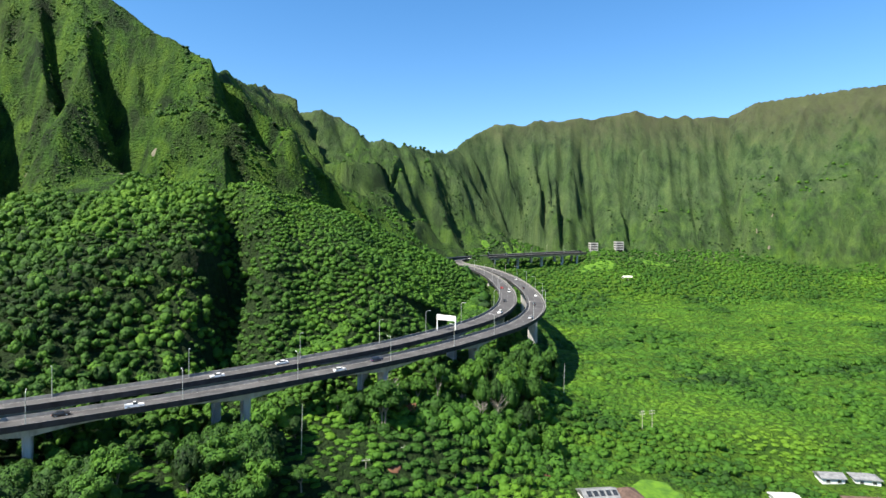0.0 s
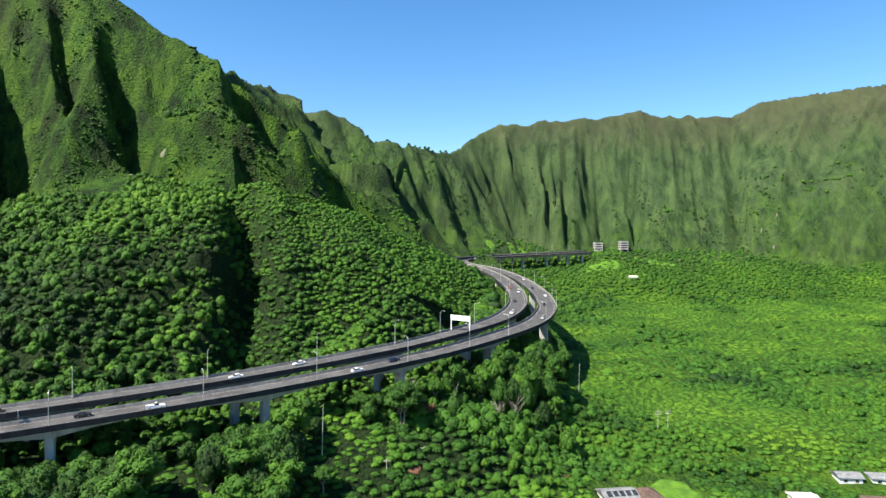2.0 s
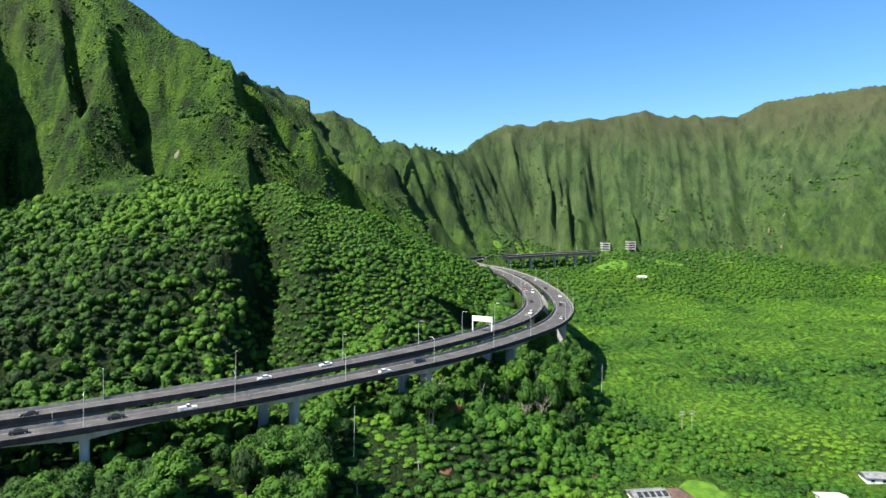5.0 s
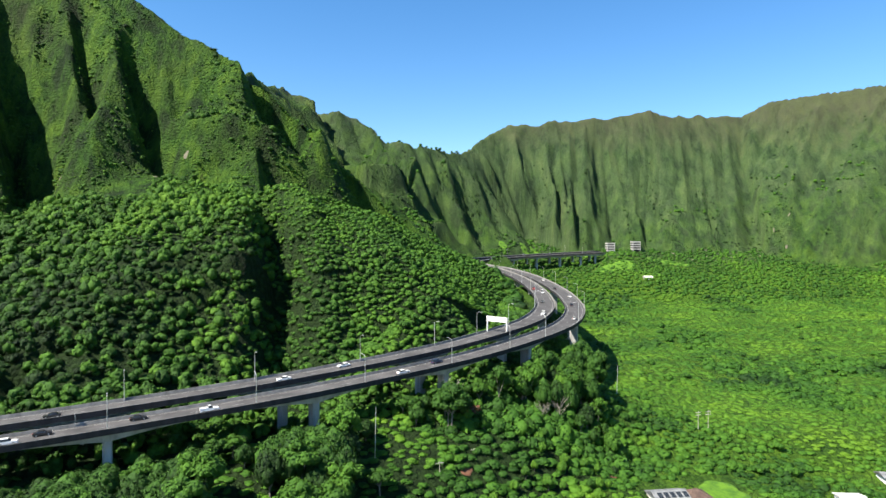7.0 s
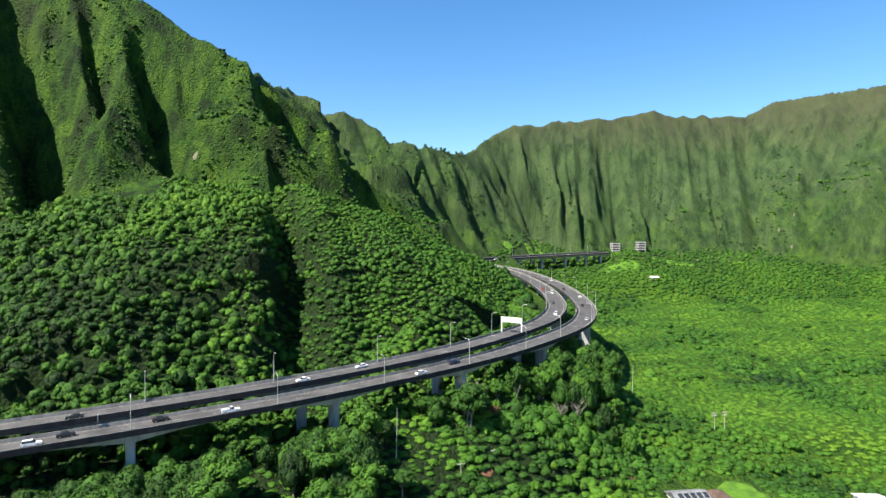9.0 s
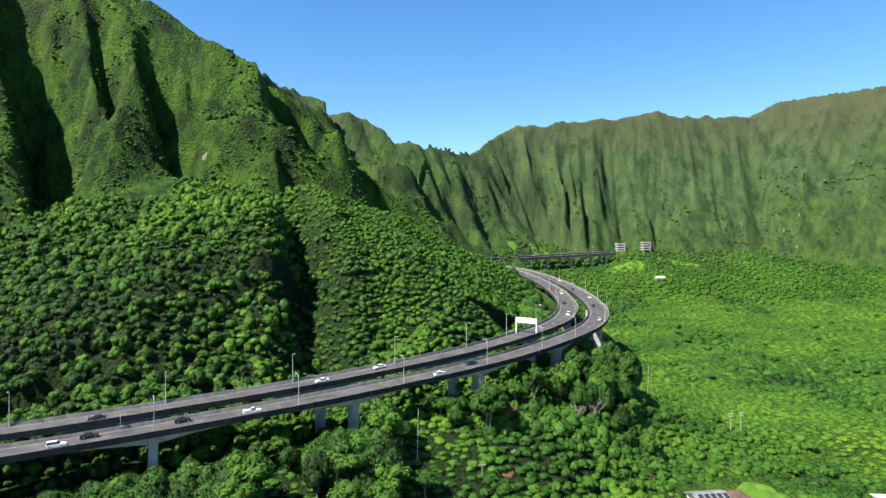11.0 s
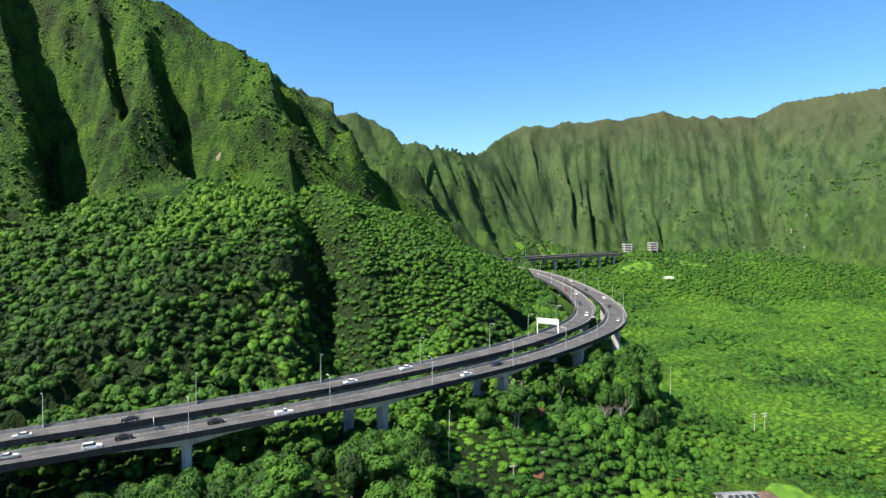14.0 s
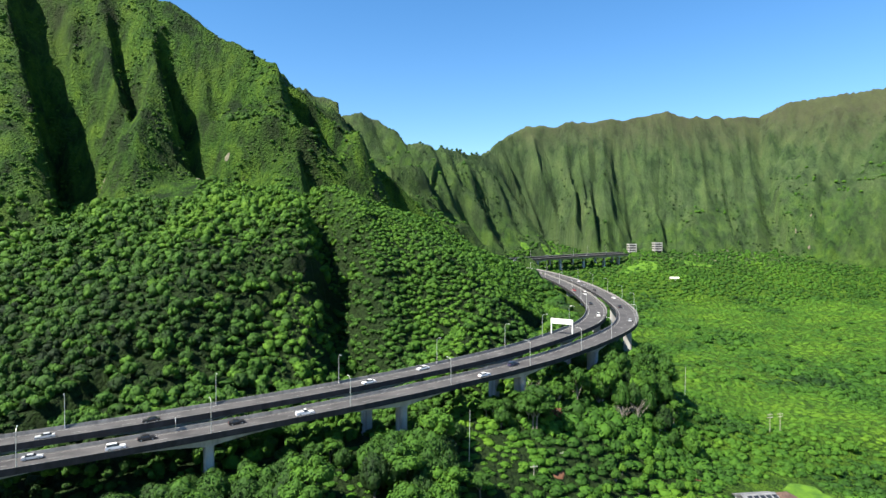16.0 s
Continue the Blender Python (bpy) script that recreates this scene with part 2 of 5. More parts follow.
def along(x, y, line):
    """For points, the nearest place on a crest: distance, way along it and the crest's own values there."""
    line = np.array(line, float)
    best = np.full(x.shape, 1e9)
    way = np.zeros(x.shape)
    values = [np.zeros(x.shape) for _ in range(line.shape[1] - 2)]
    run = 0.0
    for p, q in zip(line[:-1], line[1:]):
        dx, dy = q[0] - p[0], q[1] - p[1]
        size = math.hypot(dx, dy)
        t = np.clip(((x - p[0]) * dx + (y - p[1]) * dy) / size ** 2, 0, 1)
        d = np.hypot(x - p[0] - t * dx, y - p[1] - t * dy)
        near = d < best
        best = np.where(near, d, best)
        way = np.where(near, run + t * size, way)
        for k in range(len(values)):
            values[k] = np.where(near, p[k + 2] + (q[k + 2] - p[k + 2]) * t, values[k])
        run += size
    return best, way, values


def rib_height(x, y, crest, west_fall, east_fall):
    """The height of a rib's two flanks."""
    best = np.full(x.shape, 1e9)
    out = np.zeros(x.shape)
    for p, q in zip(crest[:-1], crest[1:]):
        dx, dy = q[0] - p[0], q[1] - p[1]
        t = np.clip(((x - p[0]) * dx + (y - p[1]) * dy) / (dx * dx + dy * dy), 0, 1)
        ox, oy = x - p[0] - t * dx, y - p[1] - t * dy
        d = np.hypot(ox, oy)
        near = d < best
        best = np.where(near, d, best)
        fall = np.where(dx * oy - dy * ox > 0, east_fall, west_fall)
        out = np.where(near, p[2] + (q[2] - p[2]) * t - fall * d, out)
    return out


# crests: x, y, height, fall of the slope below
FRONT_CREST = [(-900, 520, 470, 1.75), (-560, 485, 375, 1.75), (-409, 480, 345, 1.75), (-321, 482, 306, 1.75), (-262, 485, 279, 1.75),
               (-239, 484, 262, 1.75), (-215, 480, 248, 1.75), (-192, 474, 234, 1.75), (-179, 470, 229, 1.75)]
# ribs that stand out of the front wall: their crests downhill, and the fall of their western and eastern flanks
RIBS = [([(-179, 470, 229), (-171, 454, 203), (-158, 437, 168), (-146, 408, 134), (-138, 392, 112)], 0.9, 2.6),
        ([(-275, 480, 270), (-269, 465, 254), (-257, 438, 217), (-254, 408, 174), (-243, 378, 127), (-245, 352, 96)], 1.05, 1.15),
        ([(-300, 464, 254), (-270, 425, 195), (-262, 404, 162)], 1.6, 1.6),
        ([(-340, 476, 306), (-320, 442, 240), (-286, 402, 158), (-266, 374, 110)], 1.5, 1.0),
        ([(-409, 480, 345), (-385, 460, 296), (-354, 430, 250), (-314, 393, 197), (-290, 370, 152), (-274, 352, 116), (-262, 335, 92)], 1.0, 2.4)]
# gullies cut into the front wall: x, y, depth, half width
SLOTS = [[(-264, 474, 4, 4), (-257, 463, 30, 8), (-240, 445, 38, 9), (-218, 422, 30, 9), (-206, 400, 4, 7)],
         [(-308, 476, 8, 6), (-300, 467, 30, 9), (-273, 440, 34, 9), (-262, 418, 6, 7)],
         [(-332, 476, 6, 6), (-323, 465, 26, 8), (-295, 432, 28, 8), (-281, 412, 3, 6)],
         [(-380, 480, 20, 9), (-346, 458, 44, 16), (-316, 425, 56, 19), (-293, 398, 54, 18), (-274, 370, 34, 14), (-262, 350, 6, 10)],
         [(-232, 470, 3, 4), (-212, 446, 12, 5), (-196, 424, 3, 5)],
         [(-205, 466, 3, 4), (-190, 444, 11, 4), (-178, 424, 3, 4)],
         [(-222, 430, 2, 4), (-198, 414, 14, 7), (-180, 402, 3, 5)],
         [(-262, 396, 2, 5), (-246, 386, 12, 6), (-232, 372, 10, 7), (-222, 360, 2, 6)]]
# the shaded cliff east of the last rib
CLIFF_CUT = [(-176, 545, 30, 10), (-166, 505, 62, 15), (-150, 475, 70, 18), (-130, 453, 34, 14), (-116, 444, 5, 10)]
WEST_CREST = [(-179, 470, 226, 1.12), (-194, 545, 242, 1.15), (-210, 640, 255, 1.1), (-221, 760, 281, 1.05), (-216, 822, 276, 1.0),
              (-202, 828, 262, 1.0), (-157, 790, 258, 1.0), (-139, 815, 255, 1.0), (-118, 830, 240, 1.0), (-100, 836, 225, 1.0),
              (-77, 840, 228, 1.05), (-62, 842, 223, 1.1), (-32, 870, 224, 1.7), (3, 903, 219, 2.1)]
BACK_CREST = [(3, 903, 219, 1.40), (22.5, 949, 237, 1.50), (58, 986, 268, 1.50), (86, 997, 283, 1.45), (137, 1003, 279, 1.45),
              (151.5, 1004, 288, 1.45), (199, 1007, 291, 1.50), (258, 1014, 297, 1.55), (317, 1009, 308, 1.60), (356, 1013, 297, 1.50),
              (410, 1018, 300, 1.45), (478, 1023, 300, 1.35), (497, 1003, 313, 1.35), (513, 992, 318, 1.35), (590, 961, 326, 1.35),
              (669, 924, 332, 1.35), (786, 882, 337, 1.35), (998, 735, 342, 1.20), (1208, 315, 332, 1.00)]
HILL_CREST = [(-235, 420, 138, 0.55), (-160, 378, 122, 0.48), (-116, 368, 120, 0.46), (-80, 352, 106, 0.5), (-48, 326, 86, 0.5),
              (-26, 304, 64, 0.6), (-8, 296, 46, 0.65)]
# the shoulder that joins the hill to the wall's foot
SADDLE_CREST = [(-128, 438, 128, 0.7), (-100, 446, 118, 0.65), (-69, 450, 111, 0.6), (-36, 455, 90, 0.6), (8, 469, 74, 0.7), (24, 480, 62, 0.8)]
LOBE_CREST = [(-185, 372, 122, 0.6), (-172, 320, 103, 0.55), (-165, 280, 82, 0.5), (-158, 240, 60, 0.42), (-150, 205, 40, 0.4)]
WEST_LOBE = [(-330, 400, 98, 0.7), (-300, 340, 80, 0.5), (-270, 290, 66, 0.4), (-240, 230, 50, 0.35)]
# a shaded ravine between the two apron hills
RAVINE = [(-146, 385, 0, 5), (-122, 350, 20, 8), (-106, 312, 27, 9), (-94, 268, 22, 9), (-88, 236, 6, 9)]


# dark clefts beside the notch of the skyline
CLEFTS = [[(-100, 815, 6, 6), (-92, 797, 44, 10), (-78, 768, 44, 10), (-66, 745, 4, 8)],
          [(-36, 812, 6, 6), (-24, 797, 50, 11), (-7, 773, 54, 13), (9, 750, 8, 9)],
          [(92, 905, 4, 6), (98, 885, 34, 11), (108, 868, 34, 11), (116, 850, 3, 7)],
          [(-60, 842, 4, 4), (-48, 815, 22, 7), (-36, 785, 14, 7), (-30, 765, 3, 7)],
          [(28, 905, 3, 5), (40, 880, 14, 9), (52, 850, 10, 9), (58, 830, 2, 6)],
          [(160, 960, 3, 6), (166, 925, 13, 12), (172, 895, 12, 12), (176, 870, 2, 7)],
          [(232, 930, 3, 6), (228, 900, 12, 12), (226, 870, 10, 12), (224, 850, 2, 6)]]
ROADS = []


def floor_height(x, y):
    """The valley floor, which climbs inland and towards the west."""
    z = 0.062 * (y - 225) + 0.10 * np.clip(110 - x, 0, 400) * smoothstep(60, 220, y) * (1 - 0.4 * smoothstep(300, 600, y))
    z = z + 0.19 * np.clip(y - 640, 0, 260) + 11 * np.exp(-((x - 200) / 60) ** 2 - ((y - 690) / 45) ** 2) + 20 * smoothstep(400, 700, x) * smoothstep(350, 700, y)
    z = z + 7 * smoothstep(225, 260, y) * smoothstep(460, 380, y) * smoothstep(210, 140, x) - 8 * smoothstep(60, -200, y)
    z = z + 16 * np.exp(-((x - 208) / 30) ** 2 - ((y - 775) / 36) ** 2)
    z = z - 1.5 * np.exp(-((x - 125) / 42) ** 2 - ((y - 210) / 20) ** 2)
    z = z + 9 * np.exp(-((x - 22) / 45) ** 2 - ((y - 254) / 24) ** 2) + 5 * np.exp(-((x + 45) / 50) ** 2 - ((y - 215) / 16) ** 2)
    return z + 5 * (fbm(x / 90, y / 90, 3, 5) - 0.45) + 3 * (fbm(x / 25, y / 25, 2, 9) - 0.35)


def flutes(way, dist, size, skew, seed):
    """Ribs and gullies that run down a wall, 0 in the gullies and 1 on the ribs."""
    u = way - skew * dist + 9 * (fbm(way / 60, dist / 45, 2, seed + 7) - 0.4)
    a = 1 - np.abs(2 * vnoise(u / size, dist / 260 + 3.7, seed) - 1)
    b = 1 - np.abs(2 * vnoise(u / (size * 0.42), dist / 120 + 1.3, seed + 1) - 1)
    c = 1 - np.abs(2 * vnoise(u / (size * 0.17), dist / 50, seed + 2) - 1)
    return 0.52 * a ** 1.3 + 0.32 * b + 0.16 * c


def land_height(x, y):
    base = floor_height(x, y)
    # low apron hills under the wall
    d, s, (z, fall) = along(x, y, HILL_CREST)
    hill = z - fall * np.sqrt(d * d + 64) + 4 + 6 * (flutes(s, d, 42, 0.3, 41) - 0.5) * smoothstep(5, 50, d)
    d, s, (z, fall) = along(x, y, LOBE_CREST)
    lobe = z - fall * np.sqrt(d * d + 49) + 3
    d, s, (z, fall) = along(x, y, WEST_LOBE)
    lobe2 = z - fall * np.sqrt(d * d + 49) + 3
    d, s, (z, fall) = along(x, y, SADDLE_CREST)
    saddle = z - fall * np.sqrt(d * d + 64) + 4
    low = blend_max(blend_max(blend_max(hill, lobe, 5), lobe2, 6), saddle, 6)
    d, s, (deep, half) = along(x, y, RAVINE)
    low = low - deep * np.exp(-(d / half) ** 2) + 0.3 * deep * np.exp(-((d - 2.2 * half) / half) ** 2)
    low = blend_max(low, base, 8)
    # the great wall
    d, s, (z, fall) = along(x, y, FRONT_CREST)
    cut = (flutes(s, d, 26, 0.8, 11) - 0.60) * 42 * smoothstep(0, 40, d)
    front = z - fall * d + cut - 2.2 * np.clip(x + 179, 0, 80)
    for crest, west_fall, east_fall in RIBS:
        wob = 5 * (fbm(x / 14, y / 14, 3, 13) - 0.45)
        front = blend_max(front, rib_height(x, y, crest, west_fall, east_fall) + wob, 3)
    for line in SLOTS:
        d, s, (deep, half) = along(x + 10 * (fbm(x / 13, y / 13, 3, 17) - 0.42), y, line)
        front = front - deep * np.exp(-(d / half) ** 2)
    d, s, (z, fall) = along(x, y, FRONT_CREST)
    behind = y > 482
    front = np.where(behind, z - 1.0 * d, front)
    squeeze = np.where(y < 470, 470 - (470 - y) * 1.7, y)
    d, s, (z, fall) = along(x, squeeze, WEST_CREST)
    slack = np.where(fall < 1.3, 0.66, fall)
    west = z - fall * np.minimum(d, 95) - slack * np.maximum(d - 95, 0) + (flutes(s, d, 40, -0.3, 23) - 0.58) * (60 + 30 * smoothstep(560, 700, y)) * smoothstep(2, 45, d) * (1 - 0.75 * smoothstep(100, 170, d))
    d, s, (deep, half) = along(x, y, CLIFF_CUT)
    west = west - deep * np.exp(-(d / half) ** 2)
    d, s, (z, fall) = along(x, y, BACK_CREST)
    back = z - fall * d * (1 - 0.12 * smoothstep(60, 160, d)) + (flutes(s, d, 40, -np.clip(x / np.maximum(y, 300), -0.2, 0.9), 31) - 0.58) * (72 - 30 * smoothstep(40, 300, x)) * smoothstep(3, 50, d)
    high = np.maximum(np.maximum(front, west), back)
    for line in CLEFTS:
        d, s, (deep, half) = along(x, y, line)
        high = high - deep * np.exp(-(d / half) ** 2)
    high = high + (9 * (fbm(x / 16, y / 16, 3, 51) - 0.45) + 5 * (fbm(x / 6, y / 6, 2, 57) - 0.38)) * smoothstep(60, 160, high)
    z = blend_max(low, high, 9)
    # the hillside is cut back under the two roads
    for line in ROADS:
        d, s, (deck,) = along(x, y, line)
        z = np.where(d < 70, np.minimum(z, deck - 6 + 1.1 * np.clip(d - 7, 0, 70) + 0.03 * np.clip(d - 20, 0, 60) ** 2), z)
    # the slope below the outer carriageway, and a green bank that carries the inner one round the bend
    if ROADS:
        d, s, (deck,) = along(x, y, ROADS[0])
        slope = deck - 12.5 - 0.34 * np.clip(d - 4, 0, 200)
        z = z + np.maximum(slope - z, 0) * smoothstep(290, 262, y) * smoothstep(-300, -200, x) * smoothstep(52, 26, d)
        d1 = along(x, y, ROADS[0])[0]
        d2, s, (deck,) = along(x, y, ROADS[1])
        bank = deck - 6.5 - 1.0 * np.clip(d2 - d1 + 9, 0, 60) - 0.35 * np.clip(d2 - 22, 0, 200)
        bank = z + np.maximum(bank - z, 0) * smoothstep(285, 345, y) * smoothstep(600, 500, y)
        z = np.where(d2 < 110, bank, z)
    return z


# ---- helpers for building ----
def mesh_from(name, verts, faces, material=None, smooth=False):
    me = bpy.data.meshes.new(name)
    me.from_pydata(verts, [], faces)
    if material:
        me.materials.append(material)
    if smooth:
        me.polygons.foreach_set("use_smooth", [True] * len(me.polygons))
    me.update()
    return me


def grid_mesh(name, X, Y, Z, material):
    """A fast mesh of a height field."""
    ny, nx = X.shape
    me = bpy.data.meshes.new(name)
    co = np.stack([X, Y, Z], -1).reshape(-1, 3).astype(np.float32)
    idx = np.arange(nx * ny).reshape(ny, nx)
    quads = np.stack([idx[:-1, :-1], idx[:-1, 1:], idx[1:, 1:], idx[1:, :-1]], -1).reshape(-1, 4).astype(np.int32)
    me.vertices.add(len(co))
    me.vertices.foreach_set("co", co.ravel())
    me.loops.add(quads.size)
    me.loops.foreach_set("vertex_index", quads.ravel())
    me.polygons.add(len(quads))
    me.polygons.foreach_set("loop_start", np.arange(0, quads.size, 4, dtype=np.int32))
    me.polygons.foreach_set("use_smooth", np.ones(len(quads), dtype=bool))
    me.materials.append(material)
    me.update(calc_edges=True)
    me.validate()
    return me


def part(name, bm, material, parent, label=""):
    """Links a bmesh, or a mesh that is ready, as one object under a thing or a part."""
    if isinstance(bm, bmesh.types.BMesh):
        me = bpy.data.meshes.new(name)
        bmesh.ops.recalc_face_normals(bm, faces=bm.faces)
        bm.to_mesh(me)
        bm.free()
        me.materials.append(material)
    else:
        me = bm
    ob = new(name, me)
    ob.parent = parent
    return tagged(ob, label)


def steps(*spans):
    """Grid lines: (from, to, step) stretches joined end to end."""
    out = []
    for a, b, k in spans:
        out += list(np.arange(a, b, k))
    return np.array(out + [spans[-1][1]], float)


def spline(points, spacing):
    """Even points on a smooth curve through the given ones."""
    p = [Vector(q) for q in points]
    p = [2 * p[0] - p[1]] + p + [2 * p[-1] - p[-2]]
    fine = []
    for a, b, c, d in zip(p, p[1:], p[2:], p[3:]):
        for k in range(24):
            t = k / 24
            fine.append(0.5 * (2 * b + (c - a) * t + (2 * a - 5 * b + 4 * c - d) * t * t + (3 * b - a - 3 * c + d) * t ** 3))
    fine.append(p[-2])
    xyz = np.array(fine)
    run = np.concatenate([[0], np.cumsum(np.linalg.norm(np.diff(xyz, axis=0), axis=1))])
    want = np.arange(0, run[-1], spacing)
    return np.stack([np.interp(want, run, xyz[:, k]) for k in range(3)], -1)


def sweep(line, profile_at, closed=True):
    """A solid drawn along a line: profile_at(i, run) gives (sideways, up) corners; sideways is to the right of travel."""
    verts, faces = [], []
    n = None
    run = 0.0
    for i, c in enumerate(line):
        a, b = line[max(i - 1, 0)], line[min(i + 1, len(line) - 1)]
        dx, dy = b[0] - a[0], b[1] - a[1]
        size = math.hypot(dx, dy)
        rx, ry = dy / size, -dx / size
        if i:
            run += float(np.linalg.norm(line[i] - line[i - 1]))
        prof = profile_at(i, run)
        n = len(prof)
        for u, v in prof:
            verts.append((c[0] + rx * u, c[1] + ry * u, c[2] + v))
    for i in range(len(line) - 1):
        for k in range(n if closed else n - 1):
            q = (k + 1) % n
            faces.append((i * n + k, i * n + q, (i + 1) * n + q, (i + 1) * n + k))
    if closed:
        faces.append(tuple(range(n - 1, -1, -1)))
        faces.append(tuple((len(line) - 1) * n + k for k in range(n)))
    return verts, faces


# ---- the line of the roads ----
EAST_ROAD = [(-330, 62, 30.5), (-225, 121, 33.0), (-172, 150, 34.2), (-122, 177, 36.1), (-70, 206, 39.2), (-22, 239, 42.7), (8, 268, 45.0), (38, 308, 47.8), (53.5, 350, 50.2),
             (60, 395, 52.3), (62, 440, 54.5), (60, 500, 57.5), (54, 560, 60), (42, 620, 62.5), (22, 668, 64.8), (18, 705, 67.2), (45, 735, 69.5), (95, 756, 72.2),
             (150, 770, 74.8), (186, 778, 76.2)]


def offset_line(line, side, rise):
    out = []
    for i, c in enumerate(line):
        a, b = line[max(i - 1, 0)], line[min(i + 1, len(line) - 1)]
        dx, dy = b[0] - a[0], b[1] - a[1]
        size = math.hypot(dx, dy)
        out.append((c[0] + dy / size * side, c[1] - dx / size * side, c[2] + rise))
    return np.array(out)


def drawn_in(line, share, y0, y1):
    """The stretch of a line before y0 drawn towards the middle of the camera's way; past y1 it stays."""
    hub = np.array([-25.6, 0.6, 90.4])
    line = np.asarray(line, float)
    k = share + (1 - share) * smoothstep(y0, y1, line[:, 1:2])
    return hub + (line - hub) * k


def even(line, spacing):
    run = np.concatenate([[0], np.cumsum(np.linalg.norm(np.diff(line, axis=0), axis=1))])
    return np.stack([np.interp(np.arange(0, run[-1], spacing), run, line[:, k]) for k in range(3)], -1)


FIRST_LINE = spline(EAST_ROAD, 4.0)
EAST_LINE = even(drawn_in(FIRST_LINE, 0.968, 265, 380), 4.0)
WEST_LINE = even(drawn_in(offset_line(FIRST_LINE, -17.3, 1.4), 0.948, 275, 430), 4.0)
ROADS += [EAST_LINE[::4].tolist(), WEST_LINE[::4].tolist()]


# ---- ground ----
def build_ground():
    xs = steps((-4600, -1000, 200), (-1000, -420, 10), (-420, -120, 1.7), (-120, -40, 2.2), (-40, 320, 2.8), (320, 680, 4.0), (680, 1200, 12), (1200, 4600, 200))
    ys = steps((-4600, -300, 200), (-300, 90, 10), (90, 300, 2.8), (300, 350, 2.0), (350, 490, 1.4), (490, 510, 2.0), (510, 1100, 3.6), (1100, 1300, 10), (1300, 4600, 200))
    X, Y = np.meshgrid(xs, ys)
    Z = land_height(X, Y)
    Z = np.where(np.hypot(X, Y - 500) > 1500, np.minimum(Z, 40 + 0 * Z), Z)
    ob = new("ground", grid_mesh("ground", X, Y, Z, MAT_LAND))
    return tagged(ob, "green valley floor rising to steep fluted mountain walls", "terrain", kind="structure")


build_ground()

# ---- viaduct ----
SPAN = 59.0


def run_of(line):
    return np.concatenate([[0], np.cumsum(np.linalg.norm(np.diff(line, axis=0), axis=1))])


def road_at(line, at):
    """The middle of a road at a distance along it, and its heading."""
    run = run_of(line)
    a = [float(np.interp(at, run, line[:, k])) for k in range(3)]
    b = [float(np.interp(at + 1, run, line[:, k])) for k in range(3)]
    return a, math.atan2(b[1] - a[1], b[0] - a[0])


def nearest_run(line, x, y):
    return float(run_of(line)[np.argmin(np.hypot(line[:, 0] - x, line[:, 1] - y))])


def girder_profile(run, piers):
    """Deep over the piers, shallow between them."""
    q = min(min(abs(run - p) for p in piers) / (SPAN / 2), 1.0)
    deep = 1.1 + 2.1 * (1 - q) ** 2.0
    return [(-3.4, -0.45), (3.4, -0.45), (2.6, -0.45 - deep), (-2.6, -0.45 - deep)]


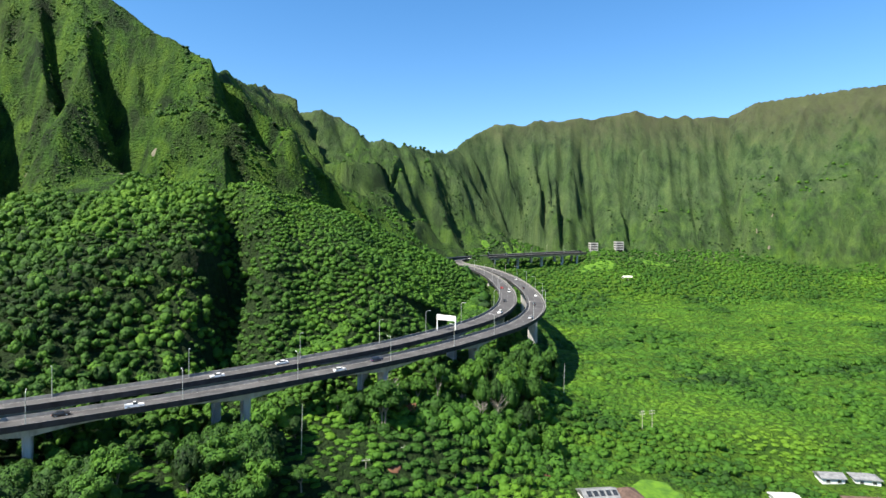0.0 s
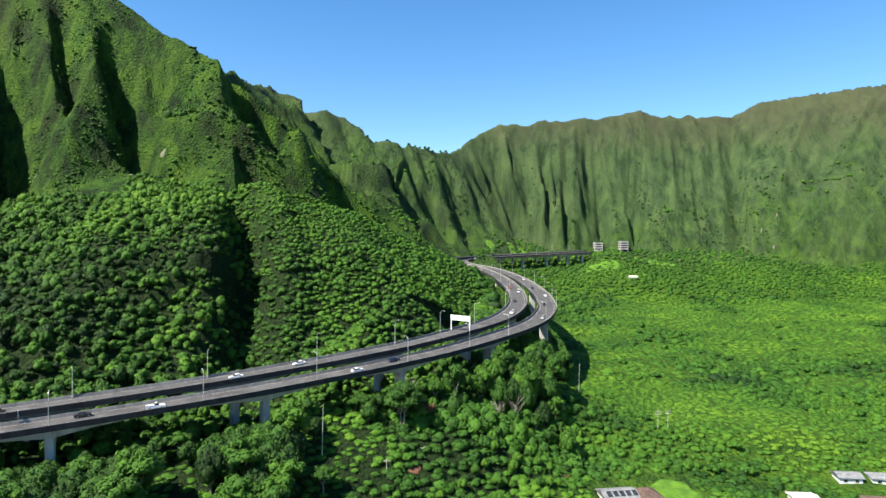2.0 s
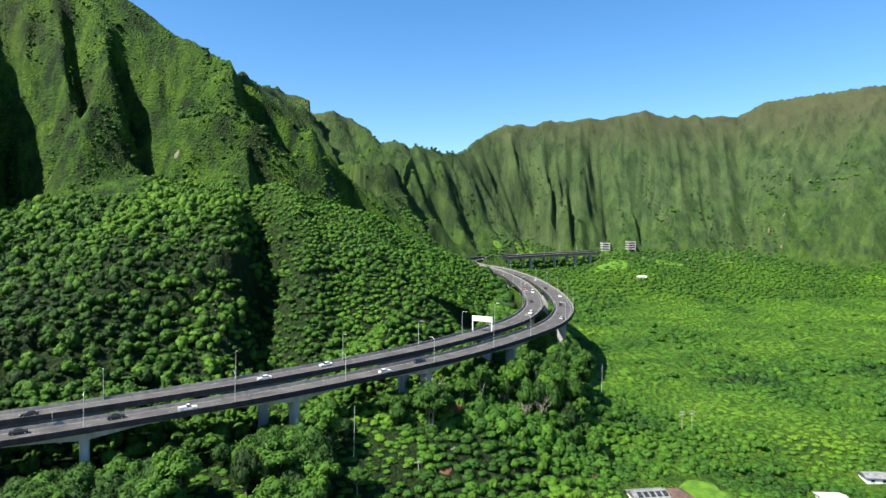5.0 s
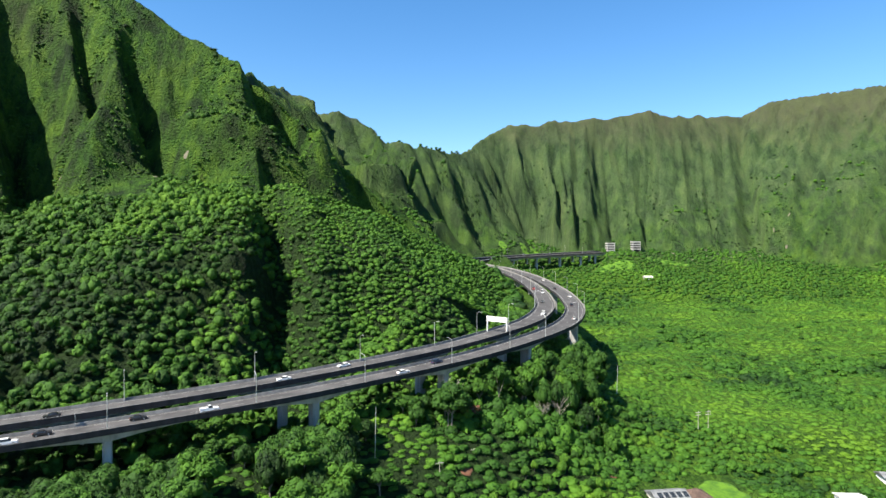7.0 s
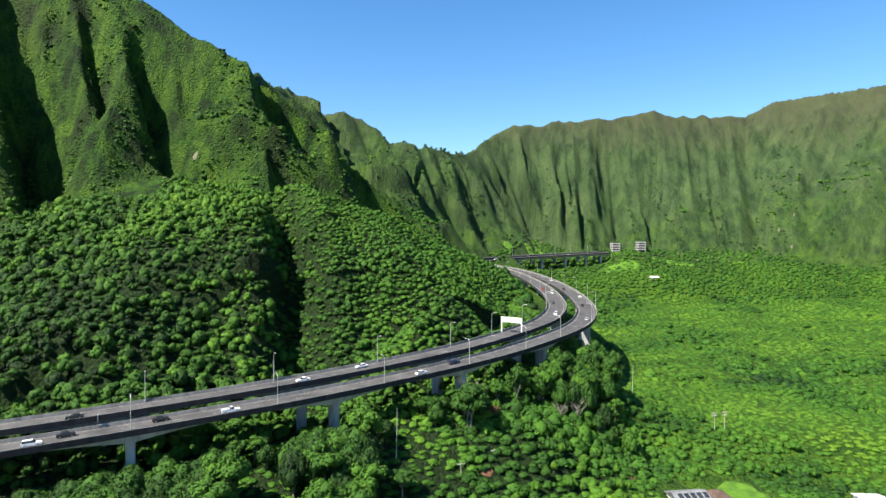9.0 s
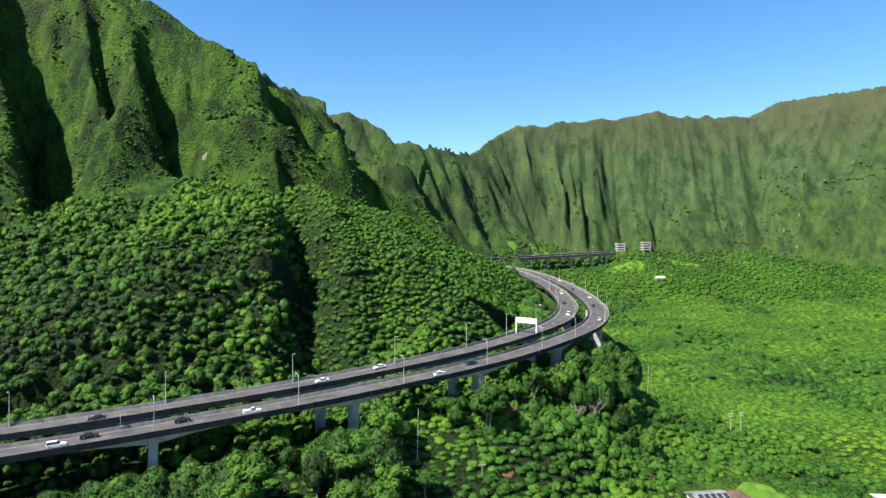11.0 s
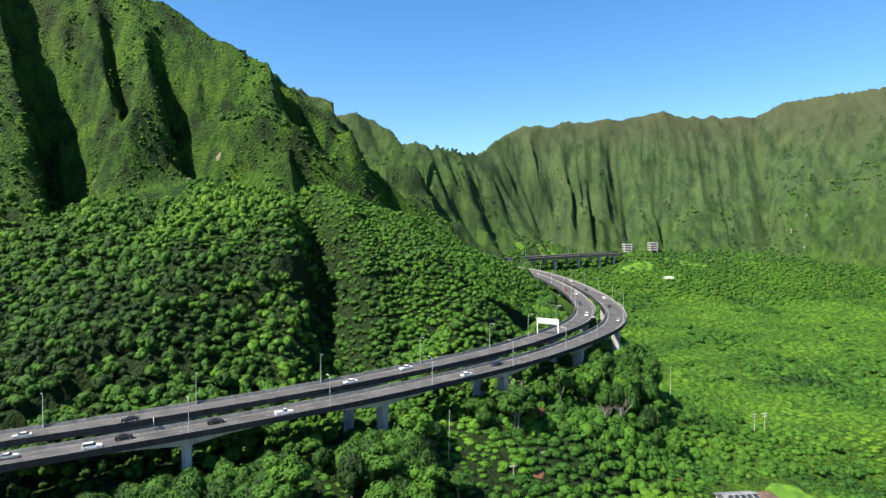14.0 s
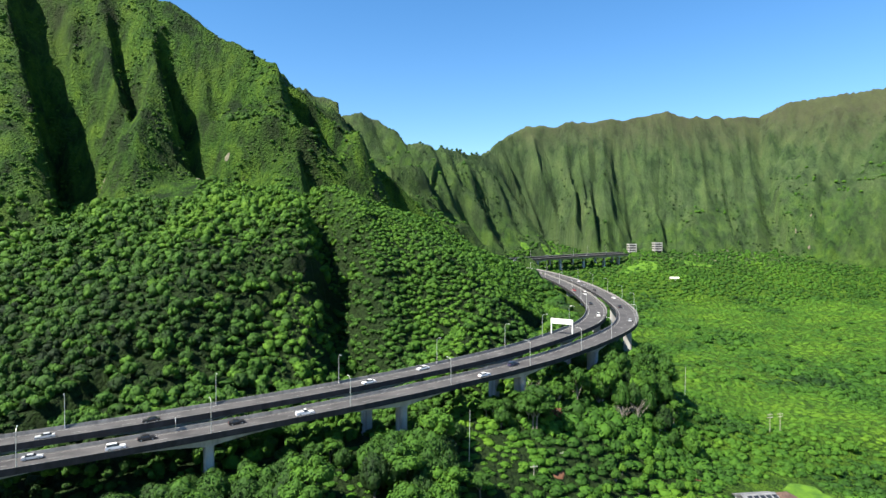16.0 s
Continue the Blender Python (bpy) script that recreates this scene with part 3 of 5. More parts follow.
def build_viaduct(line, places, label):
    piers = [nearest_run(line, *p) for p in places]
    road = new("viaduct")
    tagged(road, label, "viaduct", "viaducts", "structure")
    part("deck", mesh_from("deck", *sweep(line, lambda i, r: [(-5.6, 0), (5.6, 0), (5.6, -0.28), (3.4, -0.5), (-3.4, -0.5), (-5.6, -0.28)]), MAT_ROAD), None, road)
    for side in (-1, 1):
        u = 5.6 * side
        part("parapet", mesh_from("parapet", *sweep(line, lambda i, r: [(u - 0.32 * side, 0.0), (u - 0.14 * side, 0.95), (u + 0.04 * side, 0.95), (u + 0.04 * side, 0.0)]), MAT_PARAPET), None, road)
        part("fascia", mesh_from("fascia", *sweep(line, lambda i, r: [(u + 0.045 * side, 0.88), (u + 0.14 * side, 0.88), (u + 0.14 * side, -0.85), (u + 0.045 * side, -0.85)]), MAT_DARK_CONCRETE), None, road, "dark outer face")
    part("girder", mesh_from("girder", *sweep(line, lambda i, r: girder_profile(r, piers)), MAT_CONCRETE), None, road)
    dashes, faces = [], []
    run = run_of(line)
    for at in np.arange(2, run[-1] - 6, 12.0):
        ends = []
        for w in (at, at + 3.5):
            c, turn = road_at(line, w)
            ends.append((c, turn))
        for (c, turn), s in ((ends[0], 1), (ends[1], -1)):
            for k in (0.07 * s, -0.07 * s):
                dashes.append((c[0] - math.sin(turn) * k, c[1] + math.cos(turn) * k, c[2] + 0.012))
        n = len(dashes)
        faces.append((n - 4, n - 3, n - 2, n - 1))
    tagged(part("lane_marking", mesh_from("lane_marking", dashes, faces, MAT_LINE), None, road, "worn white dashed lane marking"), kind="stuff")
    for u in (-4.1, 4.1):
        part("edge_line", mesh_from("edge_line", *sweep(line, lambda i, r: [(u - 0.09, 0.012), (u + 0.09, 0.012)], False), MAT_LINE), None, road, "white painted edge line")
    for at in piers:
        c, turn = road_at(line, at)
        ground = float(land_height(np.array([c[0]]), np.array([c[1]]))[0]) - 2
        top = c[2] - 3.5
        if top - ground < 1.5:
            continue
        bm = bmesh.new()
        rings = []
        for z, w, d in ((ground, 4.4, 2.5), (top - 4, 4.4, 2.5), (top - 1.6, 4.6, 2.5), (top, 5.0, 2.6)):
            ring = []
            for sx, sy in ((-1, -0.8), (-0.7, -1), (0.7, -1), (1, -0.8), (1, 0.8), (0.7, 1), (-0.7, 1), (-1, 0.8)):
                px, py = sx * d / 2, sy * w / 2
                ring.append(bm.verts.new((c[0] + px * math.cos(turn) - py * math.sin(turn), c[1] + px * math.sin(turn) + py * math.cos(turn), max(z, ground))))
            rings.append(ring)
        for ra, rb in zip(rings, rings[1:]):
            for k in range(8):
                bm.faces.new((ra[k], ra[(k + 1) % 8], rb[(k + 1) % 8], rb[k]))
        bm.faces.new(rings[-1])
        part("pier", bm, MAT_CONCRETE, road)
    return line


build_viaduct(EAST_LINE, [(-270, 88), (-219, 116), (-169, 144), (-119.5, 173), (-67, 202), (-22, 232), (14.5, 267), (51, 334), (65, 400), (64, 460), (58, 525), (49, 588), (33, 645), (18, 700), (34, 728), (62, 744), (92, 755), (122, 763), (150, 770), (172, 775)],
              "curving grey concrete viaduct carrying the valley-side carriageway")
build_viaduct(WEST_LINE, [(-276, 102), (-226, 130), (-178, 156), (-130, 181.5), (-76.5, 210), (-32, 239), (4, 277), (36, 328), (47, 415), (46, 460), (40, 520), (32, 582), (16, 640), (1, 702), (18, 740), (50, 762), (82, 771), (112, 780), (142, 788), (166, 793)],
              "curving grey concrete viaduct carrying the hill-side carriageway")


# ---- trees ----
RNG = np.random.default_rng(7)


def poly_mesh(name, verts, quads, tris, shade, material):
    """A mesh from arrays, with one shade value a vertex."""
    me = bpy.data.meshes.new(name)
    me.vertices.add(len(verts))
    me.vertices.foreach_set("co", np.ascontiguousarray(verts, dtype=np.float32).ravel())
    loops = np.concatenate([quads.ravel(), tris.ravel()]).astype(np.int32)
    me.loops.add(len(loops))
    me.loops.foreach_set("vertex_index", loops)
    starts = np.concatenate([np.arange(len(quads)) * 4, len(quads) * 4 + np.arange(len(tris)) * 3]).astype(np.int32)
    me.polygons.add(len(starts))
    me.polygons.foreach_set("loop_start", starts)
    me.polygons.foreach_set("use_smooth", np.arange(len(starts)) >= len(quads))
    layer = me.attributes.new("shade", "FLOAT", "POINT")
    layer.data.foreach_set("value", np.asarray(shade, dtype=np.float32))
    me.materials.append(material)
    me.update(calc_edges=True)
    return me


def ball_points(rng, n):
    v = rng.normal(size=(n, 3))
    return v / np.linalg.norm(v, axis=1, keepdims=True)


def core_ball(level):
    bm = bmesh.new()
    bmesh.ops.create_icosphere(bm, subdivisions=level, radius=1.0)
    v = np.array([p.co[:] for p in bm.verts])
    f = np.array([[p.index for p in q.verts] for q in bm.faces])
    bm.free()
    return v, f


def crown(seed, leaves, lobes, leaf, form="dome", level=1):
    """A crown about one unit in radius, its foot at the origin: lobes of leaf clumps round a lumpy heart."""
    rng = np.random.default_rng(seed)
    centres, radii = [], []
    for k in range(lobes):
        a = k * 2.4 + rng.uniform(-0.5, 0.5)
        if form == "umbrella":
            r = 0.72 * math.sqrt((k + 0.3) / lobes)
            centres.append((r * math.cos(a), r * math.sin(a), 0.62 + 0.2 * rng.uniform(-1, 1) - 0.25 * r))
            radii.append(rng.uniform(0.28, 0.42))
        elif form == "tall":
            t = (k + 0.5) / lobes
            r = 0.42 * math.sin(math.pi * min(t + 0.25, 1.0))
            centres.append((r * math.cos(a), r * math.sin(a), 0.3 + 1.2 * t))
            radii.append(rng.uniform(0.36, 0.5) * (1.1 - 0.5 * t))
        else:
            r = 0.55 * math.sqrt((k + 0.2) / lobes)
            centres.append((r * math.cos(a), r * math.sin(a), 0.72 - 0.5 * r + 0.12 * rng.uniform(-1, 1)))
            radii.append(rng.uniform(0.38, 0.55))
    if lobes == 1:
        centres, radii = [(0.0, 0.0, 0.42)], [rng.uniform(0.85, 1.0)]
    centres, radii = np.array(centres), np.array(radii)
    squash = 0.5 if form == "umbrella" else 0.85
    which = rng.integers(0, lobes, leaves)
    out = ball_points(rng, leaves)
    out[:, 2] = np.where(out[:, 2] < -0.25, -out[:, 2], out[:, 2])
    pos = centres[which] + out * radii[which][:, None] * np.array([1, 1, squash]) * rng.uniform(0.86, 1.12, (leaves, 1))
    inside = np.zeros(leaves, bool)
    for c, r in zip(centres, radii):
        q = (pos - c) / np.array([1, 1, squash])
        inside |= np.linalg.norm(q, axis=1) < 0.75 * r
    pos, out = pos[~inside], out[~inside]
    normal = out + 0.45 * ball_points(rng, len(out)) + np.array([0, 0, 1.5 if form == "umbrella" else 0.45])
    normal /= np.linalg.norm(normal, axis=1, keepdims=True)
    t = np.cross(normal, ball_points(rng, len(out)))
    t /= np.linalg.norm(t, axis=1, keepdims=True)
    b = np.cross(normal, t)
    size = leaf * rng.uniform(0.6, 1.35, (len(out), 1))
    corners = np.stack([pos - t * size, pos - b * size * 0.62 + normal * size * 0.15, pos + t * size * 1.1, pos + b * size * 0.62 + normal * size * 0.15], 1)
    lv = corners.reshape(-1, 3)
    lq = np.arange(len(lv)).reshape(-1, 4)
    cv, cf = core_ball(level)
    hv, hf = [], []
    for c, r in zip(centres, radii):
        hf.append(cf + len(lv) + sum(len(q) for q in hv))
        lump = 1 + 0.10 * np.sin(cv @ np.array([5.1, 3.3, 4.7]) + 9 * r)[:, None] + rng.uniform(-0.17, 0.17, (len(cv), 1))
        hv.append(c + cv * lump * r * 0.92 * np.array([1, 1, squash]))
    return np.concatenate([lv] + hv), lq, np.concatenate(hf)


def plant(name, spots, crowns, label, category, material=MAT_LEAF):
    """Joins many crowns into one object. spots: x, y, z, radius, height factor, shade."""
    V, Q, T, S = [], [], [], []
    base = 0
    pick = RNG.integers(0, len(crowns), len(spots))
    for k, (cv, cq, ct) in enumerate(crowns):
        mine = spots[pick == k]
        if not len(mine):
            continue
        a = RNG.uniform(0, 2 * math.pi, len(mine))
        ca, sa = np.cos(a)[:, None], np.sin(a)[:, None]
        r = mine[:, 3][:, None]
        X = (cv[None, :, 0] * ca - cv[None, :, 1] * sa) * r + mine[:, 0][:, None]
        Y = (cv[None, :, 0] * sa + cv[None, :, 1] * ca) * r + mine[:, 1][:, None]
        Z = cv[None, :, 2] * r * mine[:, 4][:, None] + mine[:, 2][:, None]
        V.append(np.stack([X, Y, Z], -1).reshape(-1, 3))
        shift = (base + np.arange(len(mine)) * len(cv))[:, None, None]
        Q.append((cq[None] + shift).reshape(-1, 4))
        T.append((ct[None] + shift).reshape(-1, 3))
        S.append(np.repeat(mine[:, 5], len(cv)))
        base += len(mine) * len(cv)
    ob = new(name, poly_mesh(name, np.concatenate(V), np.concatenate(Q), np.concatenate(T), np.concatenate(S), material))
    return tagged(ob, label, category, kind="stuff")


def scatter(x0, x1, y0, y1, gap, keep):
    """Jittered spots over a rectangle; keep(x, y) gives the chance that one stays."""
    gx, gy = np.meshgrid(np.arange(x0, x1, gap), np.arange(y0, y1, gap))
    gx = gx + gap * 0.5 * (np.arange(gx.shape[0]) % 2)[:, None]
    x = (gx + RNG.uniform(-0.58, 0.58, gx.shape) * gap).ravel()
    y = (gy + RNG.uniform(-0.58, 0.58, gy.shape) * gap).ravel()
    stay = RNG.uniform(0, 1, x.shape) < keep(x, y)
    return x[stay], y[stay]


def road_gap(x, y):
    """Distance to the nearer road's middle, and that road's height there."""
    d1, _, (z1,) = along(x, y, ROADS[0])
    d2, _, (z2,) = along(x, y, ROADS[1])
    return np.minimum(d1, d2), np.where(d1 < d2, z1, z2)


def in_view(x, y):
    """Ground that the walk can show, with a margin."""
    return (np.abs(x + 25) < 60 + 0.80 * y) & (y > 95)


def under_roads(x, y, z, r, tall):
    """Shrinks crowns that would touch a deck; returns the new radius and which stay."""
    d, deck = road_gap(x, y)
    room = deck - 6.0 - z
    close = d < 8 + r
    r2 = np.where(close, np.minimum(r, np.maximum(room, 0.0) / tall), r)
    return r2, r2 > 1.0


HOUSE_YARDS = [(57, 202, 13), (74, 211, 12), (121.5, 214, 8), (146, 227, 7), (158.5, 226, 7), (148, 207, 10)]


def clear_of_houses(x, y, more=0.0):
    ok = np.ones(x.shape, bool)
    for hx, hy, r in HOUSE_YARDS:
        ok &= np.hypot(x - hx, y - hy) > r + more
    return ok


HILL_CROWNS = [crown(100 + k, 46, 1, 0.19, level=2) for k in range(6)] + [crown(110 + k, 44, 2, 0.14) for k in range(6)]
ROUND_CROWNS = [crown(140 + k, 120, 6, 0.10) for k in range(8)]
BUSH_CROWNS = [crown(200 + k, 24, 1, 0.26, level=2) for k in range(5)] + [crown(210 + k, 24, 1, 0.25) for k in range(6)]
SHRUB_CROWNS = [crown(300 + k, 15, 1, 0.28) for k in range(8)]
QUILT_CROWNS = [crown(320 + k, 14, 1, 0.22) for k in range(8)]


def steepness(x, y):
    e = 3.0
    return np.hypot(land_height(x + e, y) - land_height(x - e, y), land_height(x, y + e) - land_height(x, y - e)) / (2 * e)


def west_side(x, y):
    """Ground west of a line that follows the roads: the wooded side."""
    return x < np.interp(y, [100, 170, 250, 330, 420, 600, 800], [60, 30, 75, 40, 20, 0, 0])


def hill_ground(x0, x1, y0, y1, gap, keep):
    """Spots on the wooded hills, clear of the slope in front of the roads and of the bare walls."""
    x, y = scatter(x0, x1, y0, y1, gap, lambda x, y: np.where(in_view(x, y) & west_side(x, y), keep(x, y), 0))
    ahead = (y < 300) & (x > -330) & (x < 90) & (np.interp(x, EAST_LINE[:, 0], EAST_LINE[:, 1]) > y)
    x, y = x[~ahead], y[~ahead]
    z, slope = land_height(x, y), steepness(x, y)
    stay = ((slope < 1.2) | ((z < 122) & (slope < 3.5))) & ~((x < -205) & (z > 117))
    return x[stay], y[stay], z[stay]


def build_hill_forest():
    def lobe(x, y):
        return smoothstep(-92, -112, x + 0.28 * (y - 300))
    x, y, z = hill_ground(-420, -60, 150, 440, 3.2, lambda x, y: 0.97 * lobe(x, y))
    r = (1.4 + 1.7 * RNG.uniform(0, 1, x.shape) ** 1.7) * (0.8 + 0.6 * fbm(x / 40, y / 40, 2, 61))
    r, ok = under_roads(x, y, z, r, 2.4)
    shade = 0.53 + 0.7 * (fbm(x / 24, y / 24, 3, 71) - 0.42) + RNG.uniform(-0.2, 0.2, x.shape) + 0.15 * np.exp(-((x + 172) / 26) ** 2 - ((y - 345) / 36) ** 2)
    # low western crowns tinted darker in place of the shadow lying there
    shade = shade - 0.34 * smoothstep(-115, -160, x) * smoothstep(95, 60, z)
    lift = RNG.uniform(0.5, 1.7, x.shape)
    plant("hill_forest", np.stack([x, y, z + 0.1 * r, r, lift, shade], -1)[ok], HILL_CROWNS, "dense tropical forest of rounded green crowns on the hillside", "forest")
    x, y, z = hill_ground(-160, 75, 200, 500, 2.4, lambda x, y: 0.98 * (1 - lobe(x, y)))
    top = smoothstep(80, 112, z)
    r = (1.4 + 1.2 * RNG.uniform(0, 1, x.shape) ** 2.0) * (0.75 + 0.7 * fbm(x / 30, y / 30, 2, 63)) * (1 - 0.25 * top)
    r, ok = under_roads(x, y, z, r, 2.4)
    shade = 0.52 + 0.9 * (fbm(x / 26, y / 26, 3, 77) - 0.42) + RNG.uniform(-0.09, 0.09, x.shape) + 0.16 * top
    plant("hill_thicket", np.stack([x, y, z - 0.15 * r, r, RNG.uniform(0.5, 1.1, x.shape), shade], -1)[ok], SHRUB_CROWNS, "fine dense thicket of small green crowns on the hill", "forest")
    x, y = scatter(-420, 60, 165, 370, 6.2, lambda x, y: np.where(in_view(x, y), 0.85 * (fbm(x / 35, y / 35, 2, 73) > 0.3) * lobe(x, y) + 0.16 * west_side(x, y) * (fbm(x / 25, y / 25, 2, 74) > 0.42), 0))
    ahead = (x > -330) & (np.interp(x, EAST_LINE[:, 0], EAST_LINE[:, 1]) > y - 4)
    x, y = x[~ahead], y[~ahead]
    z = land_height(x, y)
    d, _s, _v = along(x, y, RAVINE)
    keep = (d > 7) & (z < 104)
    x, y, z = x[keep], y[keep], z[keep]
    r = RNG.uniform(1.9, 3.5, x.shape)
    r, ok = under_roads(x, y, z, r, 2.6)
    shade = 0.50 + 0.5 * (fbm(x / 30, y / 30, 3, 75) - 0.42) + RNG.uniform(-0.2, 0.2, x.shape)
    plant("hill_trees", np.stack([x, y, z + RNG.uniform(0.2, 1.0, x.shape) * r, r, RNG.uniform(0.95, 1.5, x.shape), shade], -1)[ok], ROUND_CROWNS, "larger rounded trees standing out of the hillside forest", "trees")


def open_valley(x, y):
    """The open, bushy side of the valley."""
    return np.where(y < 268, (x > -330) & (np.interp(x, EAST_LINE[:, 0], EAST_LINE[:, 1]) - 3 > y) | (x > 45), ~west_side(x, y))


def in_clearing(x, y):
    """The grassy openings below the viaduct."""
    return (np.hypot((x + 31) / 15, (y - 197) / 9) < 0.6 + 0.8 * fbm(x / 7, y / 7, 2, 19)) | (np.hypot((x + 15) / 9, (y - 214) / 6) < 1)


def build_valley_scrub():
    near, far = [], []
    for y0, y1, gap, small, large, out in ((112, 330, 2.9, 1.35, 2.4, near), (330, 660, 5.0, 2.4, 4.0, far)):
        x, y = scatter(-330, 520, y0, y1, gap, lambda x, y: np.where(in_view(x, y) & open_valley(x, y) & clear_of_houses(x, y, 1), 0.97, 0))
        z = land_height(x, y)
        wood = fbm(x / 55, y / 55, 4, 83)
        woody = smoothstep(0.50, 0.60, wood)
        close = smoothstep(285, 235, y) * smoothstep(0.34, 0.56, fbm(x / 18, y / 18, 2, 85))
        tall = np.maximum(woody, close)
        r = (small + (large - small) * RNG.uniform(0, 1, x.shape) ** 2.0) * (1 + 0.25 * tall)
        lift = RNG.uniform(0.28, 0.5, x.shape) + RNG.uniform(0.0, 0.45, x.shape) * tall
        below = smoothstep(52, 40, x) * smoothstep(205, 222, y) * smoothstep(-60, -40, x)
        r, lift = r * (1 + 0.35 * below), lift * (1 + 0.8 * below)
        r, ok = under_roads(x, y, z, r, 2.0)
        shade = (0.64 if out is near else 0.47) - 1.3 * (wood - 0.45) + 0.8 * (fbm(x / 22, y / 14, 3, 87) - 0.42) + RNG.uniform(-0.09, 0.09, x.shape)
        shade = shade + 0.4 * np.exp(-((x - 480) / 40) ** 2 - ((y - 695) / 28) ** 2)
        shade = shade - 0.12 * smoothstep(40, 5, x) * (1 - 2.4 * in_clearing(x, y))
        out.append(np.stack([x, y, z - 0.25 * r, r, lift, shade], -1)[ok])
    plant("valley_scrub", np.concatenate(near), BUSH_CROWNS, "bright green bushes and young trees on the valley floor", "bushes", MAT_SCRUB)
    plant("valley_thicket", np.concatenate(far), QUILT_CROWNS, "soft bright green thicket covering the inner valley", "bushes", MAT_SCRUB)


def build_far_growth():
    x, y = scatter(-120, 820, 420, 900, 5.6, lambda x, y: np.where(in_view(x, y) & ((y > 655) | (x < 5) | (x > 515)), 0.92, 0))
    keep = steepness(x, y) < 0.75
    x, y = x[keep], y[keep]
    z = land_height(x, y)
    r = RNG.uniform(1.8, 3.2, x.shape)
    r, ok = under_roads(x, y, z, r, 2.0)
    shade = 0.40 + 0.8 * (fbm(x / 50, y / 50, 3, 93) - 0.42) + RNG.uniform(-0.12, 0.12, x.shape) + 0.5 * np.exp(-((x - 485) / 40) ** 2 - ((y - 700) / 22) ** 2)
    plant("far_woods", np.stack([x, y, z - 0.1 * r, r, RNG.uniform(0.6, 1.1, x.shape), shade], -1)[ok], SHRUB_CROWNS,
          "green woods at the foot of the mountain wall", "woods", MAT_SCRUB)


def build_wall_shrubs():
    x, y = scatter(-430, -40, 350, 500, 2.15, lambda x, y: np.where(in_view(x, y) & (y < 484 + 0.25 * np.clip(x + 180, 0, 200)), 0.35 + 0.6 * smoothstep(0.42, 0.54, fbm(x / 11, y / 17, 3, 95)), 0))
    slope = steepness(x, y)
    keep = (slope > 0.7) | (land_height(x, y) > 96) | (x < -195)
    x, y = x[keep], y[keep]
    z = land_height(x, y)
    r = (0.55 + 1.1 * RNG.uniform(0, 1, x.shape) ** 2.2) * (0.5 + 1.2 * smoothstep(0.3, 0.65, fbm(x / 16, y / 16, 3, 96)))
    shade = 0.44 + 1.5 * (fbm(x / 12, y / 20, 3, 98) - 0.42) + RNG.uniform(-0.12, 0.12, x.shape)
    near = np.stack([x, y, z - 0.36 * r, r, RNG.uniform(0.42, 0.95, x.shape), shade + 0.1 - 0.2 * np.clip(r - 1.1, 0, 2)], -1)
    x, y = scatter(-260, 700, 470, 1090, 5.4, lambda x, y: np.where(in_view(x, y), 0.95 * smoothstep(0.44, 0.52, fbm(x / 13, y / 120, 3, 97)), 0))
    z = land_height(x, y)
    keep = (steepness(x, y) > 0.45) & (z > 70) & (RNG.uniform(0, 1, x.shape) < 0.10 + 0.9 * smoothstep(230, 130, z)) & ((x > 100) | (y < 900)) & (y < 960)
    x, y, z = x[keep], y[keep], z[keep]
    r = RNG.uniform(0.9, 2.0, x.shape)
    far = np.stack([x, y, z - 0.3 * r, r, RNG.uniform(0.8, 1.3, x.shape), 0.12 + RNG.uniform(-0.12, 0.14, x.shape)], -1)
    plant("wall_shrubs", np.concatenate([near, far]), SHRUB_CROWNS, "dark green shrubs clinging to the fluted mountain walls", "shrubs")


def limb(bm, a, b, ra, rb):
    """A tapered round limb between two points."""
    way = (b - a).normalized()
    side = way.orthogonal().normalized()
    other = way.cross(side)
    rings = []
    for c, r in ((a, ra), ((a + b) / 2 + side * r_bend(a), (ra + rb) / 2), (b, rb)):
        rings.append([bm.verts.new(c + (side * math.cos(k * math.pi / 3) + other * math.sin(k * math.pi / 3)) * r) for k in range(6)])
    for p, q in zip(rings, rings[1:]):
        for k in range(6):
            bm.faces.new((p[k], p[(k + 1) % 6], q[(k + 1) % 6], q[k]))
    bm.faces.new(rings[-1])


def r_bend(a):
    return 0.25 * math.sin(a.x * 3 + a.y * 5 + a.z)


def tree_form(seed, form, shade):
    """The shared meshes of a tree about 14 m high and 12 m wide."""
    rng = random.Random(seed)
    v, q, t = crown(seed, 620, 13, 0.072, form)
    foot, wide = (5.0, 6.3) if form == "umbrella" else (2.0, 5.4)
    tall = 8.6 if form == "umbrella" else 7.6
    v = v * np.array([wide, wide, tall]) + np.array([0, 0, foot])
    leaf = poly_mesh("crown", v, q, t, np.full(len(v), shade), MAT_TREE_LEAF)
    bm = bmesh.new()
    fork = Vector((rng.uniform(-0.4, 0.4), rng.uniform(-0.4, 0.4), foot * 0.8))
    limb(bm, Vector((0, 0, -1.5)), fork, 0.42, 0.26)
    for k in range(5):
        a = k * 1.257 + rng.uniform(-0.3, 0.3)
        reach = wide * rng.uniform(0.3, 0.6)
        limb(bm, fork, Vector((reach * math.cos(a), reach * math.sin(a), foot + tall * rng.uniform(0.3, 0.6))), 0.2, 0.07)
    me = bpy.data.meshes.new("trunk")
    bmesh.ops.recalc_face_normals(bm, faces=bm.faces)
    bm.to_mesh(me)
    bm.free()
    me.materials.append(MAT_BARK)
    return leaf, me


